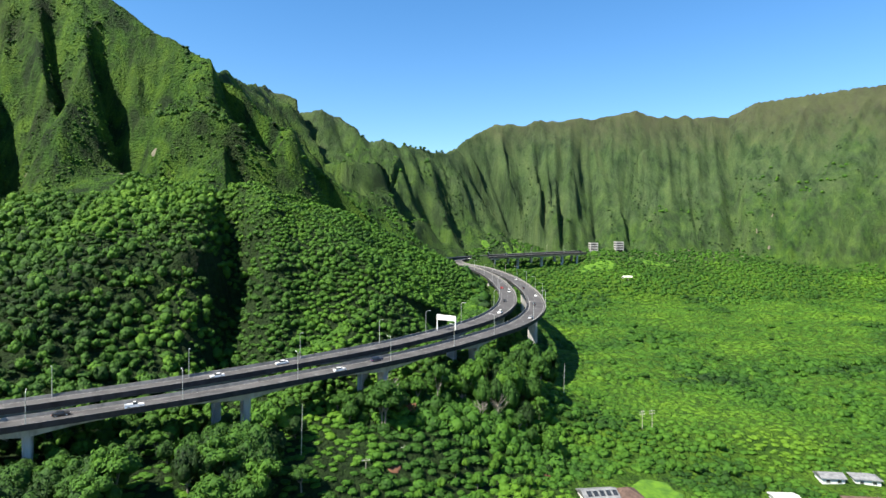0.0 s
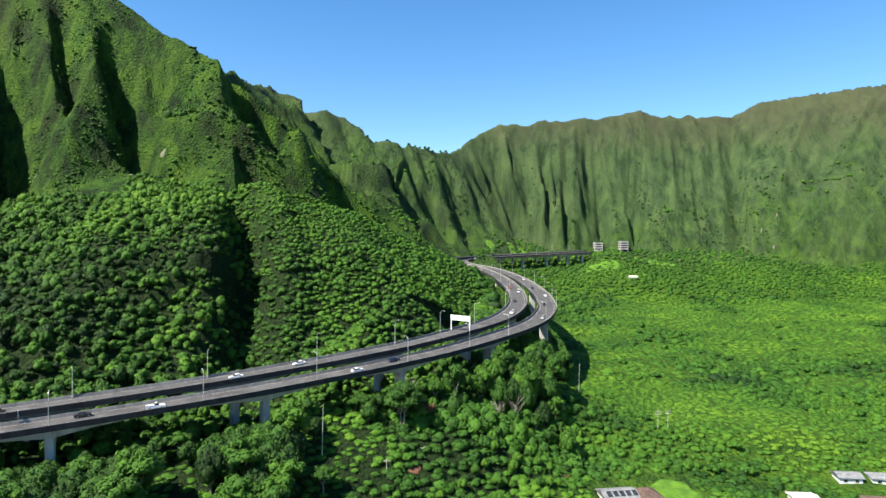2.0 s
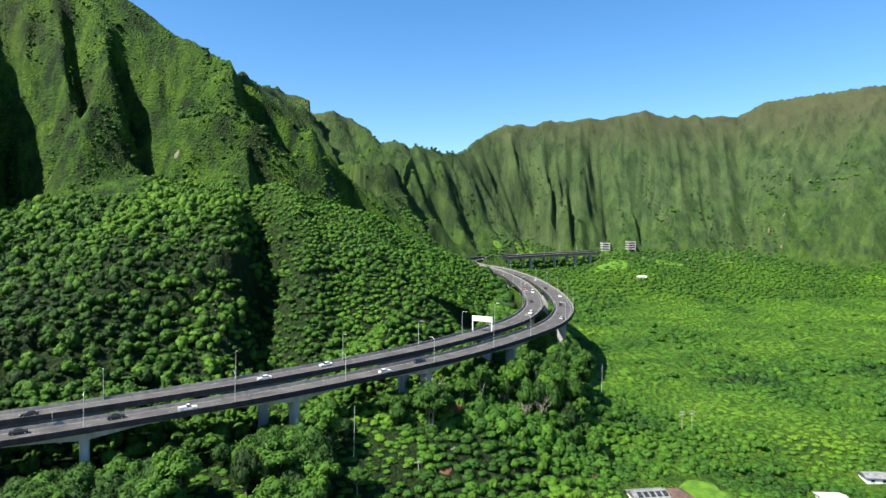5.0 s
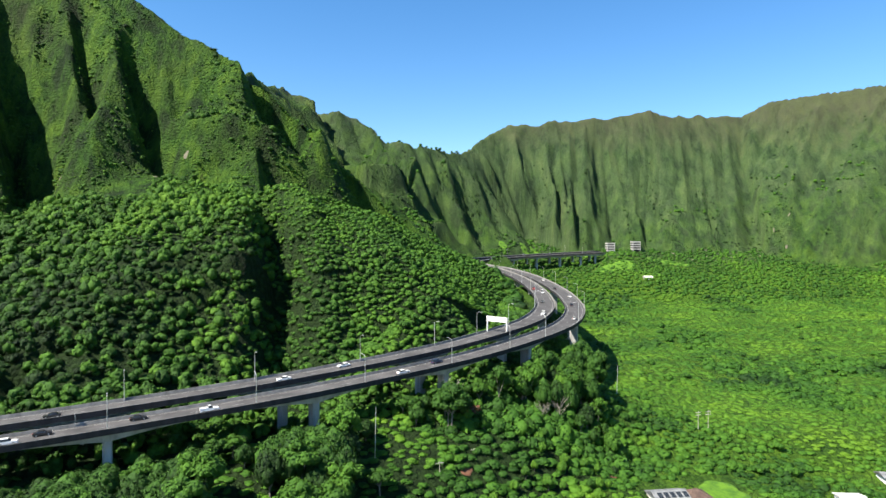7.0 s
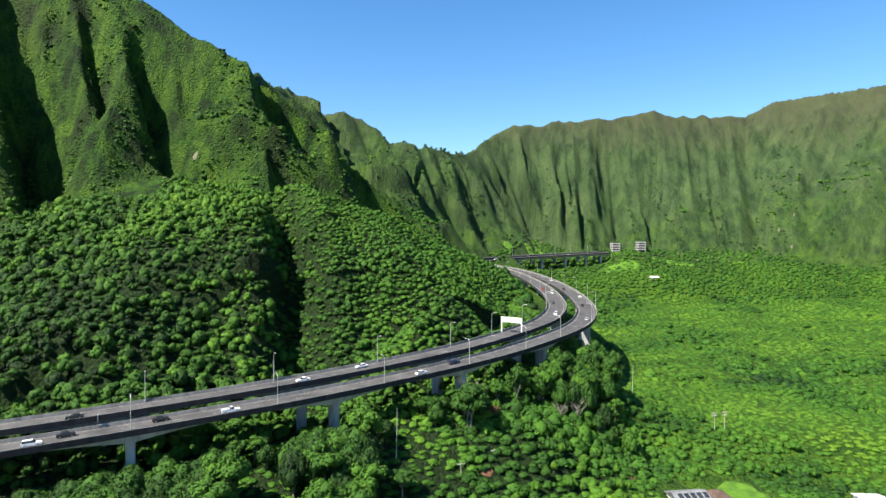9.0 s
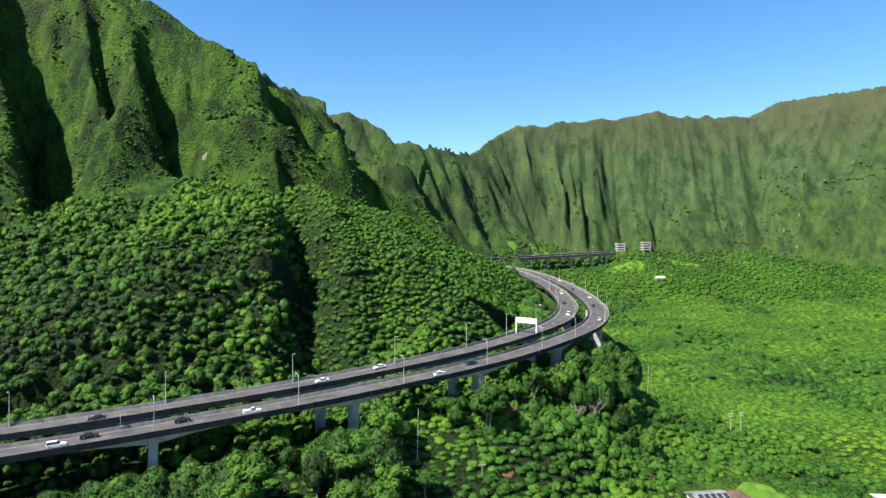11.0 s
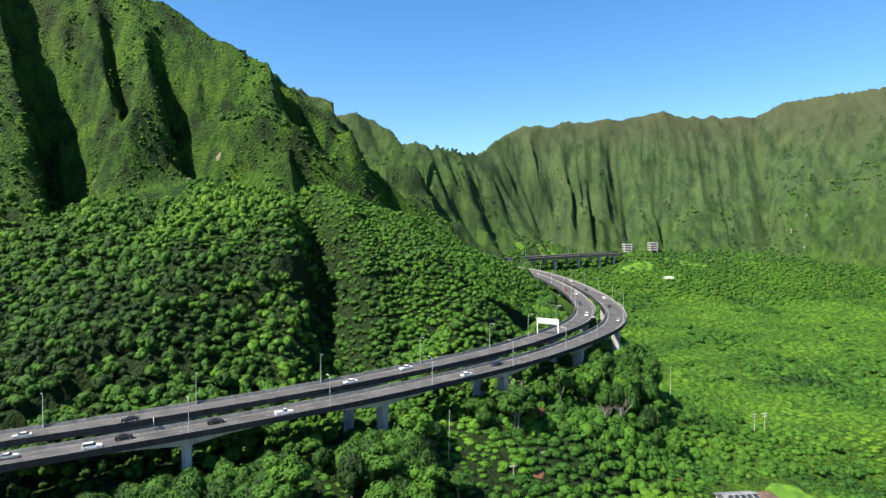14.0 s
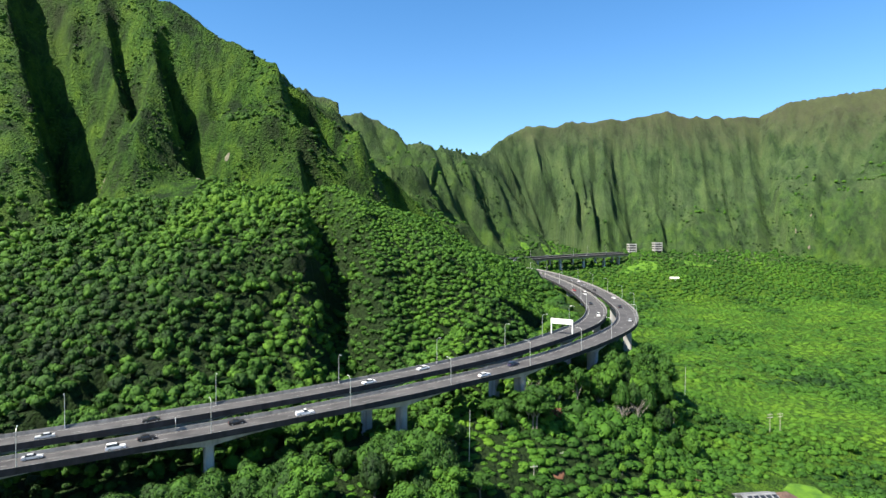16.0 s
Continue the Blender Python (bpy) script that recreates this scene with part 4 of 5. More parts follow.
def build_valley_trees():
    x, y = scatter(62, 420, 236, 640, 11.0, lambda x, y: np.where(in_view(x, y) & ~west_side(x, y) & clear_of_houses(x, y, 8), 0.05 + 0.5 * (fbm(x / 55, y / 55, 4, 83) > 0.52), 0))
    z = land_height(x, y)
    r = RNG.uniform(2.0, 4.4, x.shape)
    r, ok = under_roads(x, y, z, r, 2.6)
    shade = 0.34 + RNG.uniform(-0.2, 0.25, x.shape)
    plant("valley_trees", np.stack([x, y, z - 0.1 * r, r, RNG.uniform(0.6, 1.1, x.shape), shade], -1)[ok], ROUND_CROWNS, "darker bushy trees standing above the valley scrub", "trees", MAT_SCRUB)


def build_near_trees():
    forms = [tree_form(500 + k, "umbrella", 0.44) for k in range(5)] + [tree_form(520 + k, "dome", 0.20) for k in range(4)] + [tree_form(540 + k, "dome", 0.56) for k in range(3)]
    bend = int(np.argmax(EAST_LINE[:, 0]))
    x, y = scatter(-185, 75, 128, 326, 5.1, lambda x, y: np.where((np.interp(x, EAST_LINE[:bend, 0], EAST_LINE[:bend, 1]) - 6 > y) & (np.abs(x + 25) < 20 + 0.86 * y)
                   & clear_of_houses(x, y, 5) & (x < np.where(y > 255, 54, 42)) & (x < 0 + 0.55 * (y - 140)), np.where(x < -60, 0.5, 0.84), 0))
    z = land_height(x, y)
    d, s, (deck,) = along(x, y, ROADS[0])
    clearing = (x > -49) & (x < -8) & (y < 207) & (y > 140) | (x > -8) & (x < 4) & (y > 193) & (y < 220) | (x > 41) & (y < 274)
    thicket = (x > -10) & (x < 46) & (y < 226)
    luck = RNG.uniform(0, 1, x.shape)
    for i in range(len(x)):
        if clearing[i] and luck[i] > 0.06 or thicket[i] and luck[i] > 0.55:
            continue
        tall = (13.5 if x[i] < -45 else 10.5) + RNG.uniform(-2.5, 2.5)
        if d[i] < 34 and -95 < x[i] < 55:
            tall = (18.0 if x[i] > -12 else 17.5) + RNG.uniform(-2.5, 2)
        elif -45 < x[i] < 40 and d[i] > 40:
            tall = 7.5 + RNG.uniform(-2, 2.5)
        if thicket[i]:
            tall = 4.2 + 3 * luck[i] / 0.55
        tall = min(tall, deck[i] - 5.5 - z[i]) if d[i] < 16 else tall
        tall = min(tall, 35 - z[i]) if x[i] < -95 else tall
        if tall < 3.5:
            continue
        wide = tall / 14 * RNG.uniform(0.9, 1.25) if tall < 13 else RNG.uniform(0.95, 1.25)
        wide *= 0.74 if x[i] > -14 else 0.9
        k = int(RNG.integers(0, 9))
        if thicket[i] or x[i] > -12 and luck[i] < 0.35 or x[i] < -50 and luck[i] < 0.6:
            k = 9 + k % 3 if thicket[i] and k % 4 or x[i] > -12 and k % 3 == 0 else 5 + k % 4
        tree = new("tree")
        tree.matrix_world = Matrix.LocRotScale((x[i], y[i], z[i]), Euler((0, 0, RNG.uniform(0, 6.28))), (wide, wide, tall / 14))
        kind = "tall tree, flat layered green crown, pale trunk" if k < 5 else "leafy tree with a rounded green crown"
        tagged(tree, kind, "tree", "trees below the viaduct")
        part("crown", forms[k][0], None, tree)
        part("trunk", forms[k][1], None, tree)
    build_valley_trees()


build_near_trees()
build_hill_forest()
build_valley_scrub()
build_far_growth()
build_wall_shrubs()


# ---- things on and beside the roads ----
def box(bm, centre, size, turn=0.0, taper=1.0, bevel=0.0):
    """A block in a bmesh; taper narrows its top."""
    made = bmesh.ops.create_cube(bm, size=1.0)["verts"]
    for v in made:
        k = taper if v.co.z > 0 else 1.0
        v.co = Vector((v.co.x * size[0] * k, v.co.y * size[1] * k, v.co.z * size[2]))
    if bevel:
        edges = list({e for v in made for e in v.link_edges})
        made = list({v for f in bmesh.ops.bevel(bm, geom=edges, offset=bevel, segments=1, affect="EDGES")["faces"] for v in f.verts} | {v for v in made if v.is_valid})
    bmesh.ops.transform(bm, matrix=pose(*centre, rz=math.degrees(turn)), verts=[v for v in made if v.is_valid])
    return bm


def rod(bm, a, b, ra, rb=None, sides=8):
    """A round rod between two points."""
    a, b = Vector(a), Vector(b)
    rb = ra if rb is None else rb
    way = (b - a).normalized()
    side = way.orthogonal().normalized()
    other = way.cross(side)
    rings = [[bm.verts.new(c + (side * math.cos(2 * math.pi * k / sides) + other * math.sin(2 * math.pi * k / sides)) * r) for k in range(sides)] for c, r in ((a, ra), (b, rb))]
    for k in range(sides):
        bm.faces.new((rings[0][k], rings[0][(k + 1) % sides], rings[1][(k + 1) % sides], rings[1][k]))
    bm.faces.new(rings[1])
    bm.faces.new(rings[0][::-1])
    return bm


def empty_thing(name, label, category, group="", kind=""):
    return tagged(new(name), label, category, group, kind)


def street_lamp():
    """A 10 m lamp; its arm reaches along +x."""
    lamp = empty_thing("street_lamp", "galvanised steel street lamp with one arm on the viaduct", "street lamp", "lamps along the viaduct")
    part("base", box(bmesh.new(), (0, 0, 0.3), (0.5, 0.5, 0.6), taper=0.8, bevel=0.03), MAT_CONCRETE, lamp)
    part("pole", rod(bmesh.new(), (0, 0, 0.5), (0, 0, 9.6), 0.12, 0.075), MAT_STEEL, lamp)
    arm = rod(bmesh.new(), (0, 0, 9.4), (0.7, 0, 10.0), 0.08, 0.07)
    rod(arm, (0.7, 0, 10.0), (2.0, 0, 10.15), 0.07, 0.05)
    part("arm", arm, MAT_STEEL, lamp)
    part("head", box(bmesh.new(), (2.3, 0, 10.13), (0.85, 0.34, 0.17), taper=0.75, bevel=0.03), MAT_STEEL, lamp)
    return lamp


def place_lamps():
    first = street_lamp()
    used = False
    spots = []
    for line, side, places in ((EAST_LINE, 1, [(-226, 113), (-190, 131), (-154, 149), (-117, 169), (-81.4, 187.5), (-48.5, 206.8), (-19.5, 227.6), (4.5, 248.6), (24.4, 270.8), (43, 310), (58, 360), (65, 400), (65, 440),
                                               (62, 480), (58, 522), (52, 565), (44, 605), (110, 760), (150, 770)]),
                               (WEST_LINE, -1, [(-190, 153), (-155.6, 172), (-120.6, 190.7), (-85.4, 208.7), (-53.6, 230), (-25.8, 251.4), (-8, 270), (13, 293), (36, 340), (47, 390), (48, 430), (45, 475), (38, 520), (30, 570), (60, 766), (135, 786)])):
        for x, y in places:
            c, turn = road_at(line, nearest_run(line, x, y))
            out = turn - math.pi / 2 * side
            spots.append((c[0] + 5.35 * math.cos(out), c[1] + 5.35 * math.sin(out), c[2], math.degrees(out) + 180))
    for x, y, z, a in spots:
        if used:
            copy_thing(first, pose(x, y, z, 0, 0, a))
        else:
            first.matrix_world = pose(x, y, z, 0, 0, a)
            used = True


def sign_gantry():
    """A white sign bridge over the hill-side carriageway."""
    c, turn = road_at(WEST_LINE, nearest_run(WEST_LINE, 0.5, 274))
    g = empty_thing("sign_gantry", "white sign gantry with a blank panel above the carriageway", "sign gantry")
    g.matrix_world = pose(*c, 0, 0, math.degrees(turn))
    for side in (-1, 1):
        part("post", box(bmesh.new(), (0, side * 5.2, 3.4), (0.5, 0.5, 6.8), bevel=0.05), MAT_WHITE, g)
    part("beam", box(bmesh.new(), (0.35, 0, 6.2), (0.4, 11.0, 0.7), bevel=0.04), MAT_STEEL, g)
    part("panel", box(bmesh.new(), (-0.12, 0, 6.0), (0.16, 11.0, 2.4), bevel=0.03), MAT_WHITE, g, "blank white sign panel")
    for k in (-3.5, 0, 3.5):
        part("bracket", box(bmesh.new(), (0.1, k, 6.0), (0.22, 0.16, 2.1)), MAT_STEEL, g)


def small_sign():
    c, turn = road_at(EAST_LINE, nearest_run(EAST_LINE, -121.5, 167))
    out = turn + math.pi / 2
    s = empty_thing("road_sign", "small white rectangular road sign on a steel post", "road sign")
    s.matrix_world = pose(c[0] + 5.3 * math.cos(out), c[1] + 5.3 * math.sin(out), c[2] + 0.5, 0, 0, math.degrees(turn))
    part("post", rod(bmesh.new(), (0, 0, 0), (0, 0, 3.2), 0.06), MAT_STEEL, s)
    part("panel", box(bmesh.new(), (-0.08, 0, 2.6), (0.06, 1.0, 1.5), bevel=0.01), MAT_WHITE, s)


def car(kind, paint):
    """A car about 4.6 m long along +x."""
    long = {"sedan": 4.6, "suv": 4.7, "pickup": 5.4, "van": 5.3}[kind]
    tall = {"sedan": 1.42, "suv": 1.75, "pickup": 1.8, "van": 2.1}[kind]
    sills = 0.32
    belt = 0.95 if kind == "sedan" else 1.05
    label = {"sedan": "sedan", "suv": "sport utility car", "pickup": "pickup truck", "van": "panel van"}[kind]
    c = empty_thing("car", f"{paint} {label} on the viaduct carriageway", "car", "cars on the viaduct")
    body = bmesh.new()
    outline = [(-long / 2, sills), (long / 2, sills), (long / 2 + 0.03, 0.62), (long / 2 - 0.12, belt - 0.14), (long * 0.18, belt), (-long / 2 + 0.08, belt), (-long / 2 - 0.02, 0.6)]
    sides = [[body.verts.new((x, s * (0.88 if z < belt - 0.02 else 0.84), z)) for x, z in outline] for s in (-1, 1)]
    for k in range(len(outline)):
        q = (k + 1) % len(outline)
        body.faces.new((sides[0][k], sides[0][q], sides[1][q], sides[1][k]))
    body.faces.new(sides[0][::-1])
    body.faces.new(sides[1])
    part("body", body, PAINTS[paint], c)
    rear = {"sedan": -0.34, "suv": -0.46, "pickup": -0.06, "van": -0.48}[kind] * long
    nose = {"sedan": 0.20, "suv": 0.20, "pickup": 0.20, "van": 0.34}[kind] * long
    slope_r = 0.55 if kind == "sedan" else 0.16
    cabin = bmesh.new()
    low = [(rear, -0.82), (nose, -0.82), (nose, 0.82), (rear, 0.82)]
    high = [(rear + slope_r, -0.66), (nose - 0.65, -0.66), (nose - 0.65, 0.66), (rear + slope_r, 0.66)]
    a = [cabin.verts.new((x, y, belt)) for x, y in low]
    b = [cabin.verts.new((x, y, tall - 0.06)) for x, y in high]
    for k in range(4):
        cabin.faces.new((a[k], a[(k + 1) % 4], b[(k + 1) % 4], b[k]))
    cabin.faces.new(b)
    part("windows", cabin, MAT_GLASS, c, "dark glazing")
    mid = (rear + slope_r + nose - 0.65) / 2
    part("roof", box(bmesh.new(), (mid, 0, tall - 0.03), (nose - 0.65 - rear - slope_r + 0.08, 1.36, 0.07), bevel=0.02), PAINTS[paint], c)
    if kind == "pickup":
        bed = bmesh.new()
        for y in (-0.82, 0.82):
            box(bed, (-long * 0.28, y, belt + 0.12), (long * 0.42, 0.09, 0.3))
        box(bed, (-long * 0.49, 0, belt + 0.12), (0.09, 1.7, 0.3))
        part("cargo_bed", bed, PAINTS[paint], c)
    for x in (-long * 0.3, long * 0.31):
        for y in (-0.83, 0.83):
            w = part("wheel", rod(bmesh.new(), (x, y - 0.1, 0.33), (x, y + 0.1, 0.33), 0.33, sides=12), MAT_TYRE, c)
            s = 1 if y > 0 else -1
            part("rim", rod(bmesh.new(), (x, y + 0.1 * s, 0.33), (x, y + 0.12 * s, 0.33), 0.2, sides=10), MAT_STEEL, w)
    for y in (-0.62, 0.62):
        part("headlight", box(bmesh.new(), (long / 2 - 0.01, y, 0.68), (0.1, 0.34, 0.14), bevel=0.02), MAT_WHITE, c)
        part("tail_light", box(bmesh.new(), (-long / 2 + 0.01, y, 0.75), (0.08, 0.28, 0.18), bevel=0.02), PAINTS["red"], c)
    return c


def place_cars():
    traffic = [(EAST_LINE, -96, 191, 1.9, "pickup", "white"), (EAST_LINE, -113, 182, -1.7, "sedan", "black"), (EAST_LINE, -141, 166, 1.9, "suv", "white"),
               (EAST_LINE, -134, 170, -1.8, "sedan", "black"), (EAST_LINE, -38, 227, 1.8, "sedan", "white"), (EAST_LINE, -24, 238, -1.8, "suv", "dark blue"), (EAST_LINE, -158, 157, -1.8, "sedan", "silver"),
               (EAST_LINE, -176, 147, 1.8, "sedan", "white"), (EAST_LINE, 47, 327, 1.7, "sedan", "silver"), (EAST_LINE, 60, 372, -1.7, "suv", "black"), (EAST_LINE, 64, 410, 1.7, "sedan", "white"), (EAST_LINE, 64, 452, -1.7, "sedan", "black"),
               (WEST_LINE, -142, 187, 1.8, "sedan", "black"), (WEST_LINE, -81, 221, 1.8, "sedan", "white"),
               (WEST_LINE, -60, 234, -1.7, "sedan", "white"), (WEST_LINE, -165, 173, 1.7, "sedan", "silver"), (WEST_LINE, 34, 332, 1.7, "suv", "white"), (WEST_LINE, 44, 372, -1.7, "sedan", "black"), (WEST_LINE, 47, 420, 1.7, "van", "white"),
               (WEST_LINE, 47, 440, -1.7, "sedan", "red"), (EAST_LINE, 60, 508, 1.7, "sedan", "white"), (WEST_LINE, 78, 772, 1.7, "van", "white"), (EAST_LINE, 128, 765, 1.7, "sedan", "white"), (EAST_LINE, 30, 728, 1.7, "van", "white")]
    first = {}
    for line, x, y, side, kind, paint in traffic:
        run = run_of(line)
        x, y, _z = drawn_in([(x, y, 0.0)], 0.968 if line is EAST_LINE else 0.948, 275, 400)[0]
        k = int(np.argmin(np.hypot(line[:, 0] - x, line[:, 1] - y)))
        best, at = 1e9, 0
        for w in np.arange(run[max(k - 1, 0)], run[min(k + 1, len(run) - 1)], 0.5):
            c, _t = road_at(line, w)
            d = math.hypot(c[0] - x, c[1] - y)
            if d < best:
                best, at = d, w
        c, turn = road_at(line, at)
        c2, _t = road_at(line, at + 4)
        rise = math.degrees(math.atan2(c2[2] - c[2], 4))
        away = turn - math.pi / 2
        m = pose(c[0] + side * math.cos(away), c[1] + side * math.sin(away), c[2] + 0.01, 0, -rise, math.degrees(turn) + (0 if line is EAST_LINE else 180))
        if line is WEST_LINE:
            m = pose(c[0] + side * math.cos(away), c[1] + side * math.sin(away), c[2] + 0.01, 0, rise, math.degrees(turn) + 180)
        if (kind, paint) in first:
            copy_thing(first[kind, paint], m)
        else:
            first[kind, paint] = car(kind, paint)
            first[kind, paint].matrix_world = m


def utility_pole(x, y, foot, top, label, arms=1, material=None, lean=0.0, radius=0.2):
    p = empty_thing("utility_pole", label, "utility pole")
    p.matrix_world = pose(x, y, foot, 0, lean, 15)
    tall = top - foot
    part("pole", rod(bmesh.new(), (0, 0, 0), (0, 0, tall), radius, radius * 0.65), material or MAT_WOOD_POLE, p)
    for k in range(arms):
        a = part("crossarm", box(bmesh.new(), (0, 0, tall - 0.7 - 1.1 * k), (2.6, 0.16, 0.18)), MAT_WOOD_POLE, p)
        for s in (-1.1, -0.4, 0.4, 1.1):
            part("insulator", rod(bmesh.new(), (s, 0, tall - 0.62 - 1.1 * k), (s, 0, tall - 0.35 - 1.1 * k), 0.07, 0.05, 6), MAT_WHITE, a)
    return p


def place_poles():
    def low(x, y):
        return float(land_height(np.array([float(x)]), np.array([float(y)]))[0]) - 0.5
    utility_pole(-43.4, 188, low(-43.4, 188), 39.3, "tall slender pale utility pole among the trees", 0, MAT_STEEL, 1.2, 0.13)
    utility_pole(53.0, 264, low(53.0, 264), 36.9, "tall slender pale utility pole on the valley floor", 0, MAT_STEEL, 1.6, 0.13)
    utility_pole(-23.4, 188.5, low(-23.4, 188.5), 22.4, "weathered timber utility pole with a crossarm", 1, None, 0, 0.14)
    utility_pole(-12, 200, low(-12, 200), 22.6, "weathered timber utility pole with a crossarm", 1, None, 0, 0.14)
    for x, y, top in ((83.3, 252, 20.3), (87.2, 251.5, 20.8)):
        utility_pole(x, y, low(x, y), top, "weathered timber utility pole with two crossarms", 2, None, 0, 0.14)
    utility_pole(-180, 202, low(-180, 202), 43.5, "white steel mast behind the carriageway", 0, MAT_WHITE, 1.5, 0.3)


place_lamps()
sign_gantry()
small_sign()
place_cars()
place_poles()


# ---- houses ----
def house(name, label, x, y, turn, long, deep, walls, roof_rise, wall_mat, roof_mat, roof="gable", solar=False):
    """A low house with a pitched roof, doors and windows."""
    spots = [float(land_height(np.array([x + dx]), np.array([y + dy]))[0]) for dx in (-long / 3, 0, long / 3) for dy in (-deep / 3, 0, deep / 3)]
    base = max(spots) - 1.2
    h = empty_thing(name, label, "house", "houses at the valley's edge")
    h.matrix_world = pose(x, y, base, 0, 0, turn)
    part("wall", box(bmesh.new(), (0, 0, walls / 2 - 1.0), (long, deep, walls + 2.0), bevel=0.03), wall_mat, h)
    bm = bmesh.new()
    e = 0.6
    L, D = long / 2 + e, deep / 2 + e
    ridge = L - (D * 0.9 if roof == "hip" else 0.0)
    for lift in (0.0, 0.22):
        rim = [bm.verts.new((sx * L, sy * D, walls + lift)) for sx, sy in ((-1, -1), (1, -1), (1, 1), (-1, 1))]
        top = [bm.verts.new((sx * ridge, 0, walls + roof_rise + lift)) for sx in (-1, 1)]
        bm.faces.new((rim[0], rim[1], top[1], top[0]))
        bm.faces.new((rim[2], rim[3], top[0], top[1]))
        bm.faces.new((rim[1], rim[2], top[1]))
        bm.faces.new((rim[3], rim[0], top[0]))
        if lift == 0.0:
            under = rim
        else:
            for k in range(4):
                bm.faces.new((under[k], under[(k + 1) % 4], rim[(k + 1) % 4], rim[k]))
    r = part("roof", bm, roof_mat, h)
    part("ridge_cap", rod(bmesh.new(), (-ridge, 0, walls + roof_rise + 0.24), (ridge, 0, walls + roof_rise + 0.24), 0.12, sides=6), roof_mat, r)
    for sy in (-1, 1):
        for k in range(max(2, int(long / 3.2))):
            px = -long / 2 + (k + 0.5) * long / max(2, int(long / 3.2))
            w = part("window", box(bmesh.new(), (px, sy * (deep / 2 + 0.03), walls * 0.58), (1.5, 0.1, 1.2), bevel=0.02), MAT_WHITE, h)
            part("pane", box(bmesh.new(), (px, sy * (deep / 2 + 0.075), walls * 0.58), (1.3, 0.03, 1.0)), MAT_GLASS, w)
    part("door", box(bmesh.new(), (long / 2 + 0.03, 0.5, 1.05), (0.1, 0.95, 2.1), bevel=0.02), MAT_ROOF_BROWN, h)
    if solar:
        slope = math.degrees(math.atan2(roof_rise, D))
        for k in range(5):
            bm = bmesh.new()
            box(bm, (0, 0, 0), (1.5, 2.4, 0.08), bevel=0.01)
            bmesh.ops.transform(bm, matrix=pose(-long / 2 + 1.6 + k * 2.2, -D * 0.52, walls + roof_rise * 0.48 + 0.42, slope, 0, 0), verts=bm.verts)
            part("solar_panel", bm, MAT_GLASS, r, "dark solar panel")
    return h


house("house", "low house with grey roof and dark solar panels", 52, 201, 8, 11, 8, 2.7, 1.6, MAT_CREAM, MAT_ROOF_GREY, solar=True)
house("house", "low house with a brown hipped roof beside the lawn", 61.5, 202.5, 8, 9.5, 9, 2.7, 2.4, MAT_CREAM, MAT_ROOF_BROWN, "hip")
house("house", "small white house with a flat-pitched white roof", 121.5, 214, -4, 8, 7, 2.6, 0.7, MAT_WHITE, MAT_ROOF_WHITE)
house("house", "white house with a grey gabled roof", 146, 228, -6, 8, 6, 2.3, 1.2, MAT_WHITE, MAT_ROOF_GREY)
house("house", "white house with a grey hipped roof", 158.5, 227, -12, 8.5, 6, 2.3, 1.3, MAT_WHITE, MAT_ROOF_GREY, "hip")
house("house", "long house with a dark brown roof", 148, 209, -8, 14, 8, 2.6, 1.8, MAT_WHITE, MAT_ROOF_BROWN, "hip")
house("house", "white farmhouse alone on the far valley slope", 208, 686, 5, 9, 5, 2.6, 1.4, MAT_CREAM, MAT_CREAM)


def portal_building(x, y):
    """A pale concrete tower with open louvred storeys above the tunnel."""
    base = float(land_height(np.array([float(x)]), np.array([float(y)]))[0]) - 1
    t = empty_thing("tunnel_building", "pale concrete building with open dark storeys below the cliff", "building", "buildings at the tunnel")
    t.matrix_world = pose(x, y, base, 0, 0, 3)
    # solid near-black core, its colour standing for the shade inside the storeys
    part("core", box(bmesh.new(), (0, 0, 6.5), (9.0, 8.0, 13.0)), MAT_DARK_CONCRETE, t)
    for k in range(4):
        part("slab", box(bmesh.new(), (0, 0, 3.2 + 3.2 * k), (10.8, 9.6, 1.6), bevel=0.08), MAT_CONCRETE, t)
    for sx in (-5.0, 5.0):
        part("column", box(bmesh.new(), (sx, -4.4, 6.5), (0.7, 0.7, 13.0)), MAT_CONCRETE, t)


portal_building(207, 838)
portal_building(242, 838)


# ---- clearings, bare places and dead wood ----
def draped(name, label, category, cx, cy, rx, ry, material, turn=0.0, lift=0.35, seed=1, kind="structure"):
    """A patch of ground cover with a ragged edge, laid on the land."""
    rings, spokes = 9, 40
    X, Y = [], []
    for j in range(rings):
        for k in range(spokes):
            a = 2 * math.pi * k / spokes
            edge = 0.75 + 0.5 * float(vnoise(np.array([2 + math.cos(a) * 1.6]), np.array([2 + math.sin(a) * 1.6]), seed)[0])
            f = (j + 0.02) / (rings - 1) * edge
            px, py = f * rx * math.cos(a), f * ry * math.sin(a)
            X.append(cx + px * math.cos(turn) - py * math.sin(turn))
            Y.append(cy + px * math.sin(turn) + py * math.cos(turn))
    X, Y = np.array(X), np.array(Y)
    Z = land_height(X, Y) + lift
    Z[-spokes:] -= lift + 0.5
    faces = [(j * spokes + k, j * spokes + (k + 1) % spokes, (j + 1) * spokes + (k + 1) % spokes, (j + 1) * spokes + k) for j in range(rings - 1) for k in range(spokes)]
    faces.append(tuple(range(spokes - 1, -1, -1)))
    ob = new(name, mesh_from(name, np.stack([X, Y, Z], -1).tolist(), faces, material, True))
    return tagged(ob, label, category, kind=kind)


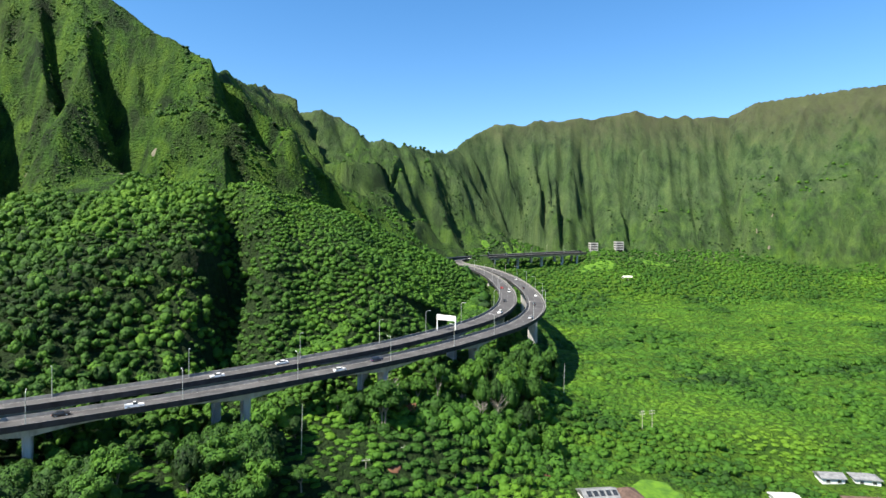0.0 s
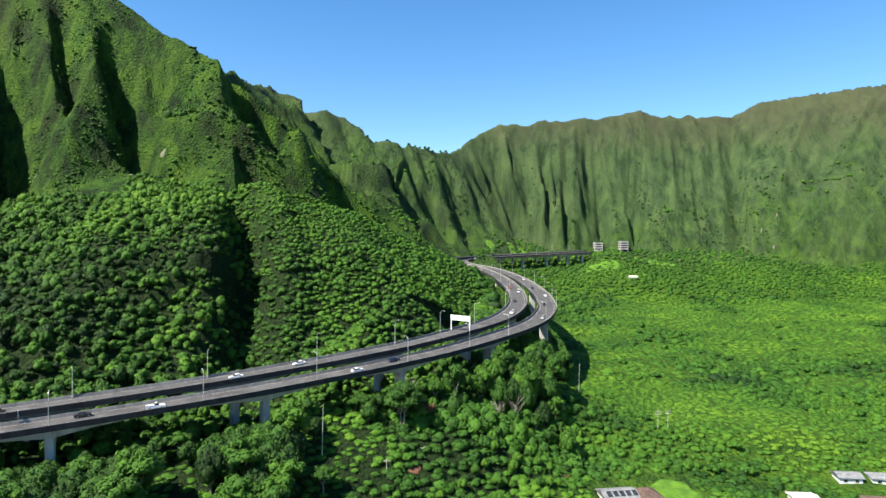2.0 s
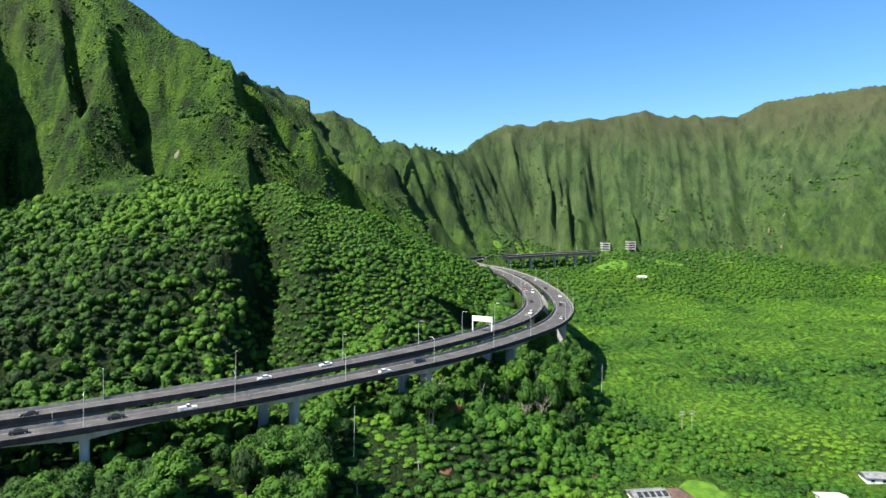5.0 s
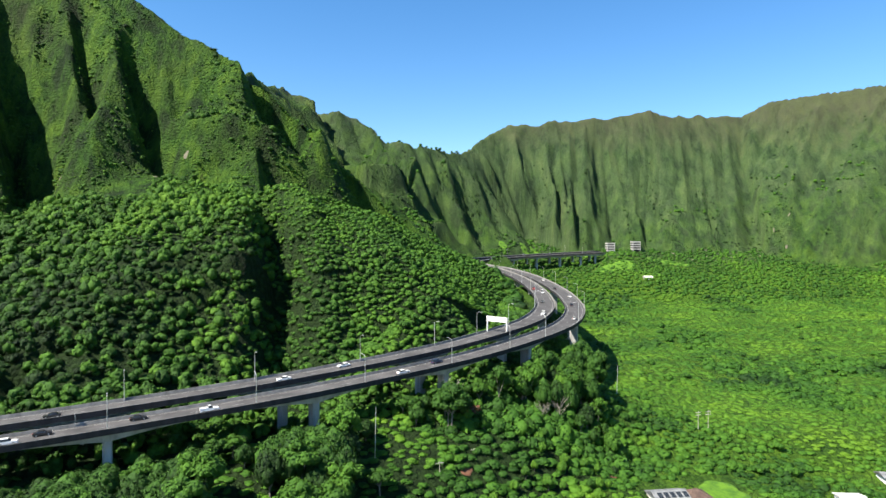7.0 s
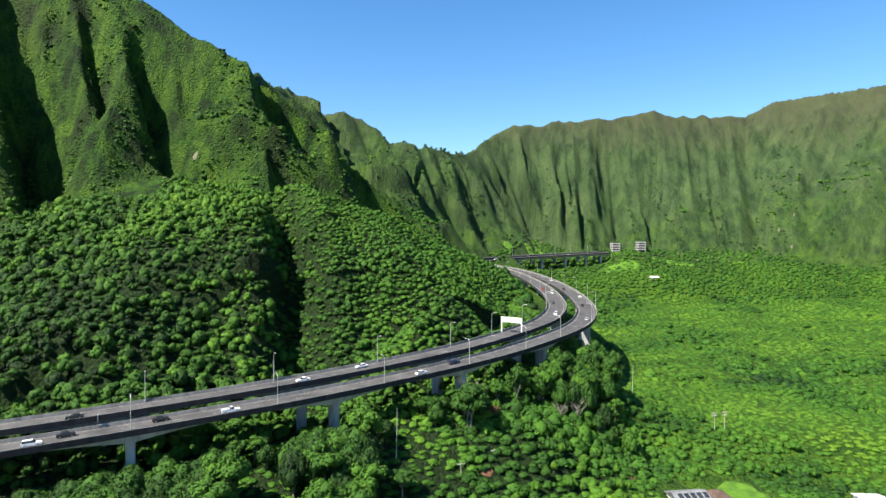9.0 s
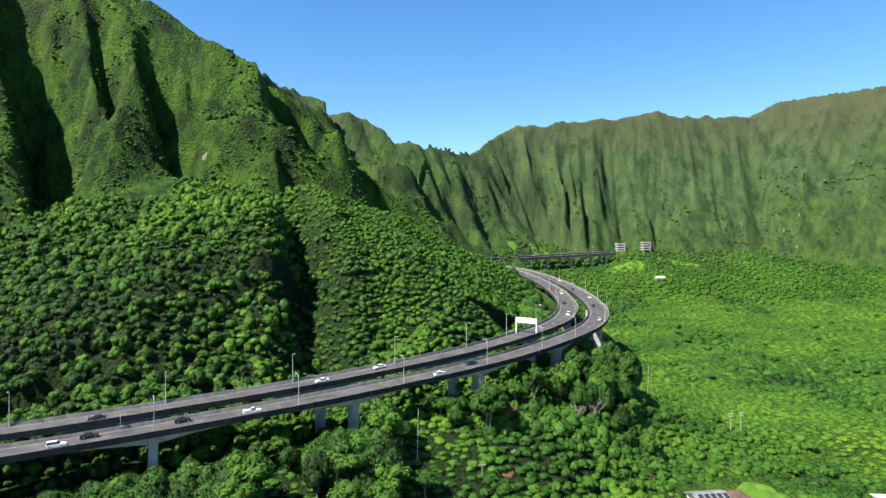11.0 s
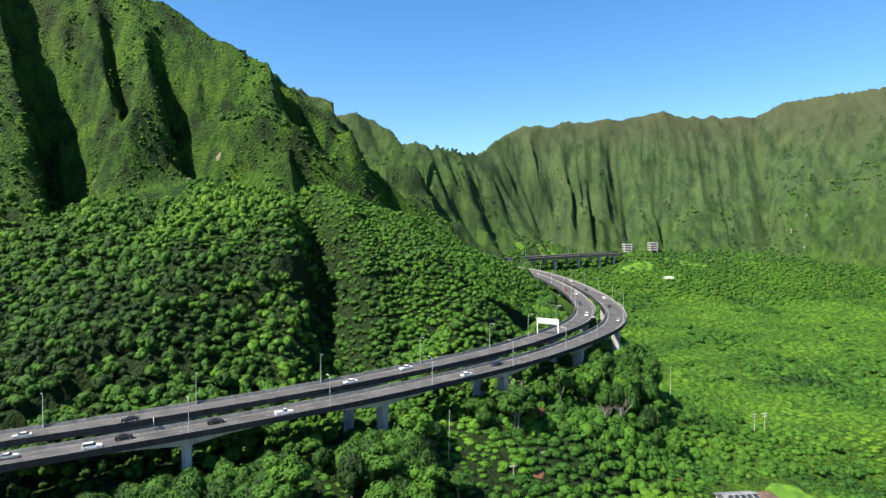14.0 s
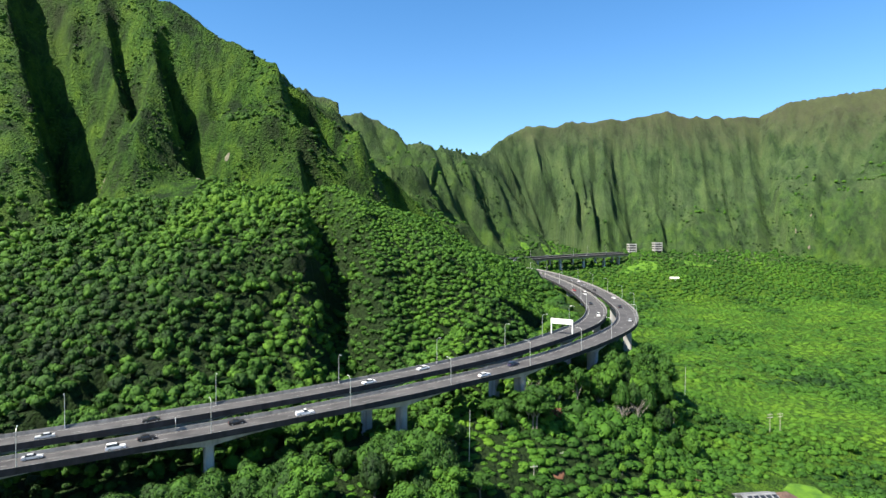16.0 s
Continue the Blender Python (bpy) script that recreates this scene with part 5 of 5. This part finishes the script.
draped("lawn", "bright green mown lawn beside the houses", "lawn", 75, 212, 10, 7, MAT_LAWN, 0.3, 0.12, seed=3)
draped("clearing", "lime green grassy clearing at the viaduct's end", "clearing", 190, 742, 26, 15, MAT_LAWN, 0.1, 0.9, seed=4)
draped("clearing", "lime green grassy strip on the far slope", "clearing", 262, 790, 38, 9, MAT_LAWN, -0.5, 0.9, seed=5)
for px, py, a, b, seed in ((57, 812, 6, 8, 51), (88, 826, 6, 12, 52), (103, 838, 5, 9, 53)):
    draped("clearing", "lime green grassy strip on the slope under the wall", "clearing", px, py, a, b, MAT_LAWN, 0.35, 0.9, seed)
draped("bare_earth", "patch of bare red earth in the scrub", "bare earth", 36, 214, 3, 2, MAT_EARTH, 0.2, seed=6)
draped("bare_earth", "patch of bare red earth among trees", "bare earth", -15, 193, 2.4, 1.8, MAT_EARTH, 0.4, seed=7)
for px, py, a, b, seed in ((-214, 407, 1.8, 4, 11), (-201, 425, 2.2, 2.2, 12), (-271, 396, 1.8, 2.2, 13), (-186, 400, 1.5, 1.5, 14)):
    draped("rock_scar", "small scar of pale bare rock on the green wall", "rock", px, py, a * 0.8, b * 0.6, MAT_SCAR, 0.6, 0.5, seed)
for k in range(16):
    px, py = 290 + 22 * (k % 8) + 9 * math.sin(k * 5.1), 806 + 26 * (k // 8) + 11 * math.cos(k * 3.7)
    draped("rock_scar", "small scar of pale bare rock on the far wall", "rock", px, py, 0.9 + 0.5 * (k % 3), 0.8 + (k % 2) * 0.8, MAT_SCAR, 0.3 * k, 0.8, 20 + k)


def bare_tree(x, y, tall, material, label, leaves=0):
    z = float(land_height(np.array([float(x)]), np.array([float(y)]))[0])
    t = empty_thing("bare_tree", label, "tree")
    t.matrix_world = pose(x, y, z - 0.3)
    rng = random.Random(int(x * 7 + y))
    bm = bmesh.new()
    tips = []
    top = Vector((rng.uniform(-0.4, 0.4), rng.uniform(-0.4, 0.4), tall * 0.55))
    rod(bm, (0, 0, 0), top, 0.26, 0.17, 7)
    for k in range(11):
        a = k * 2.4
        start = Vector((0, 0, 0)).lerp(top, 0.45 + 0.55 * (k / 11))
        end = start + Vector((math.cos(a) * tall * 0.26, math.sin(a) * tall * 0.26, tall * rng.uniform(0.2, 0.42)))
        rod(bm, start, end, 0.08, 0.03, 5)
        for j in range(5):
            b = a + rng.uniform(-1.2, 1.2)
            mid = start.lerp(end, rng.uniform(0.4, 1.0))
            tip = mid + Vector((math.cos(b) * tall * 0.12, math.sin(b) * tall * 0.12, tall * rng.uniform(0.05, 0.18)))
            rod(bm, mid, tip, 0.045, 0.02, 4)
            tips.append(tip)
    part("trunk", bm, MAT_TWIG, t)
    if leaves:
        lm = bmesh.new()
        for tip in tips:
            for j in range(leaves):
                c = tip + Vector((rng.uniform(-0.8, 0.8), rng.uniform(-0.8, 0.8), rng.uniform(-0.6, 0.6)))
                u = Vector((rng.uniform(-1, 1), rng.uniform(-1, 1), rng.uniform(-0.5, 0.5))).normalized() * 0.38
                v = u.orthogonal().normalized() * 0.26
                lm.faces.new([lm.verts.new(p) for p in (c - u, c - v, c + u, c + v)])
        part("withered_leaves", lm, material, t)


bare_tree(-15, 217, 5.0, MAT_RED_LEAF, "dying tree with rusty red leaves and pale branches", 5)
bare_tree(-11, 219, 4.0, MAT_RED_LEAF, "dying tree with rusty red leaves and pale branches", 4)
bare_tree(21.5, 228, 12, MAT_TWIG, "leafless grey tree with spreading bare twigs")
bare_tree(14, 224, 9, MAT_TWIG, "leafless grey tree with spreading bare twigs")
bare_tree(-19, 222, 13, MAT_TWIG, "leafless grey tree with spreading bare twigs")
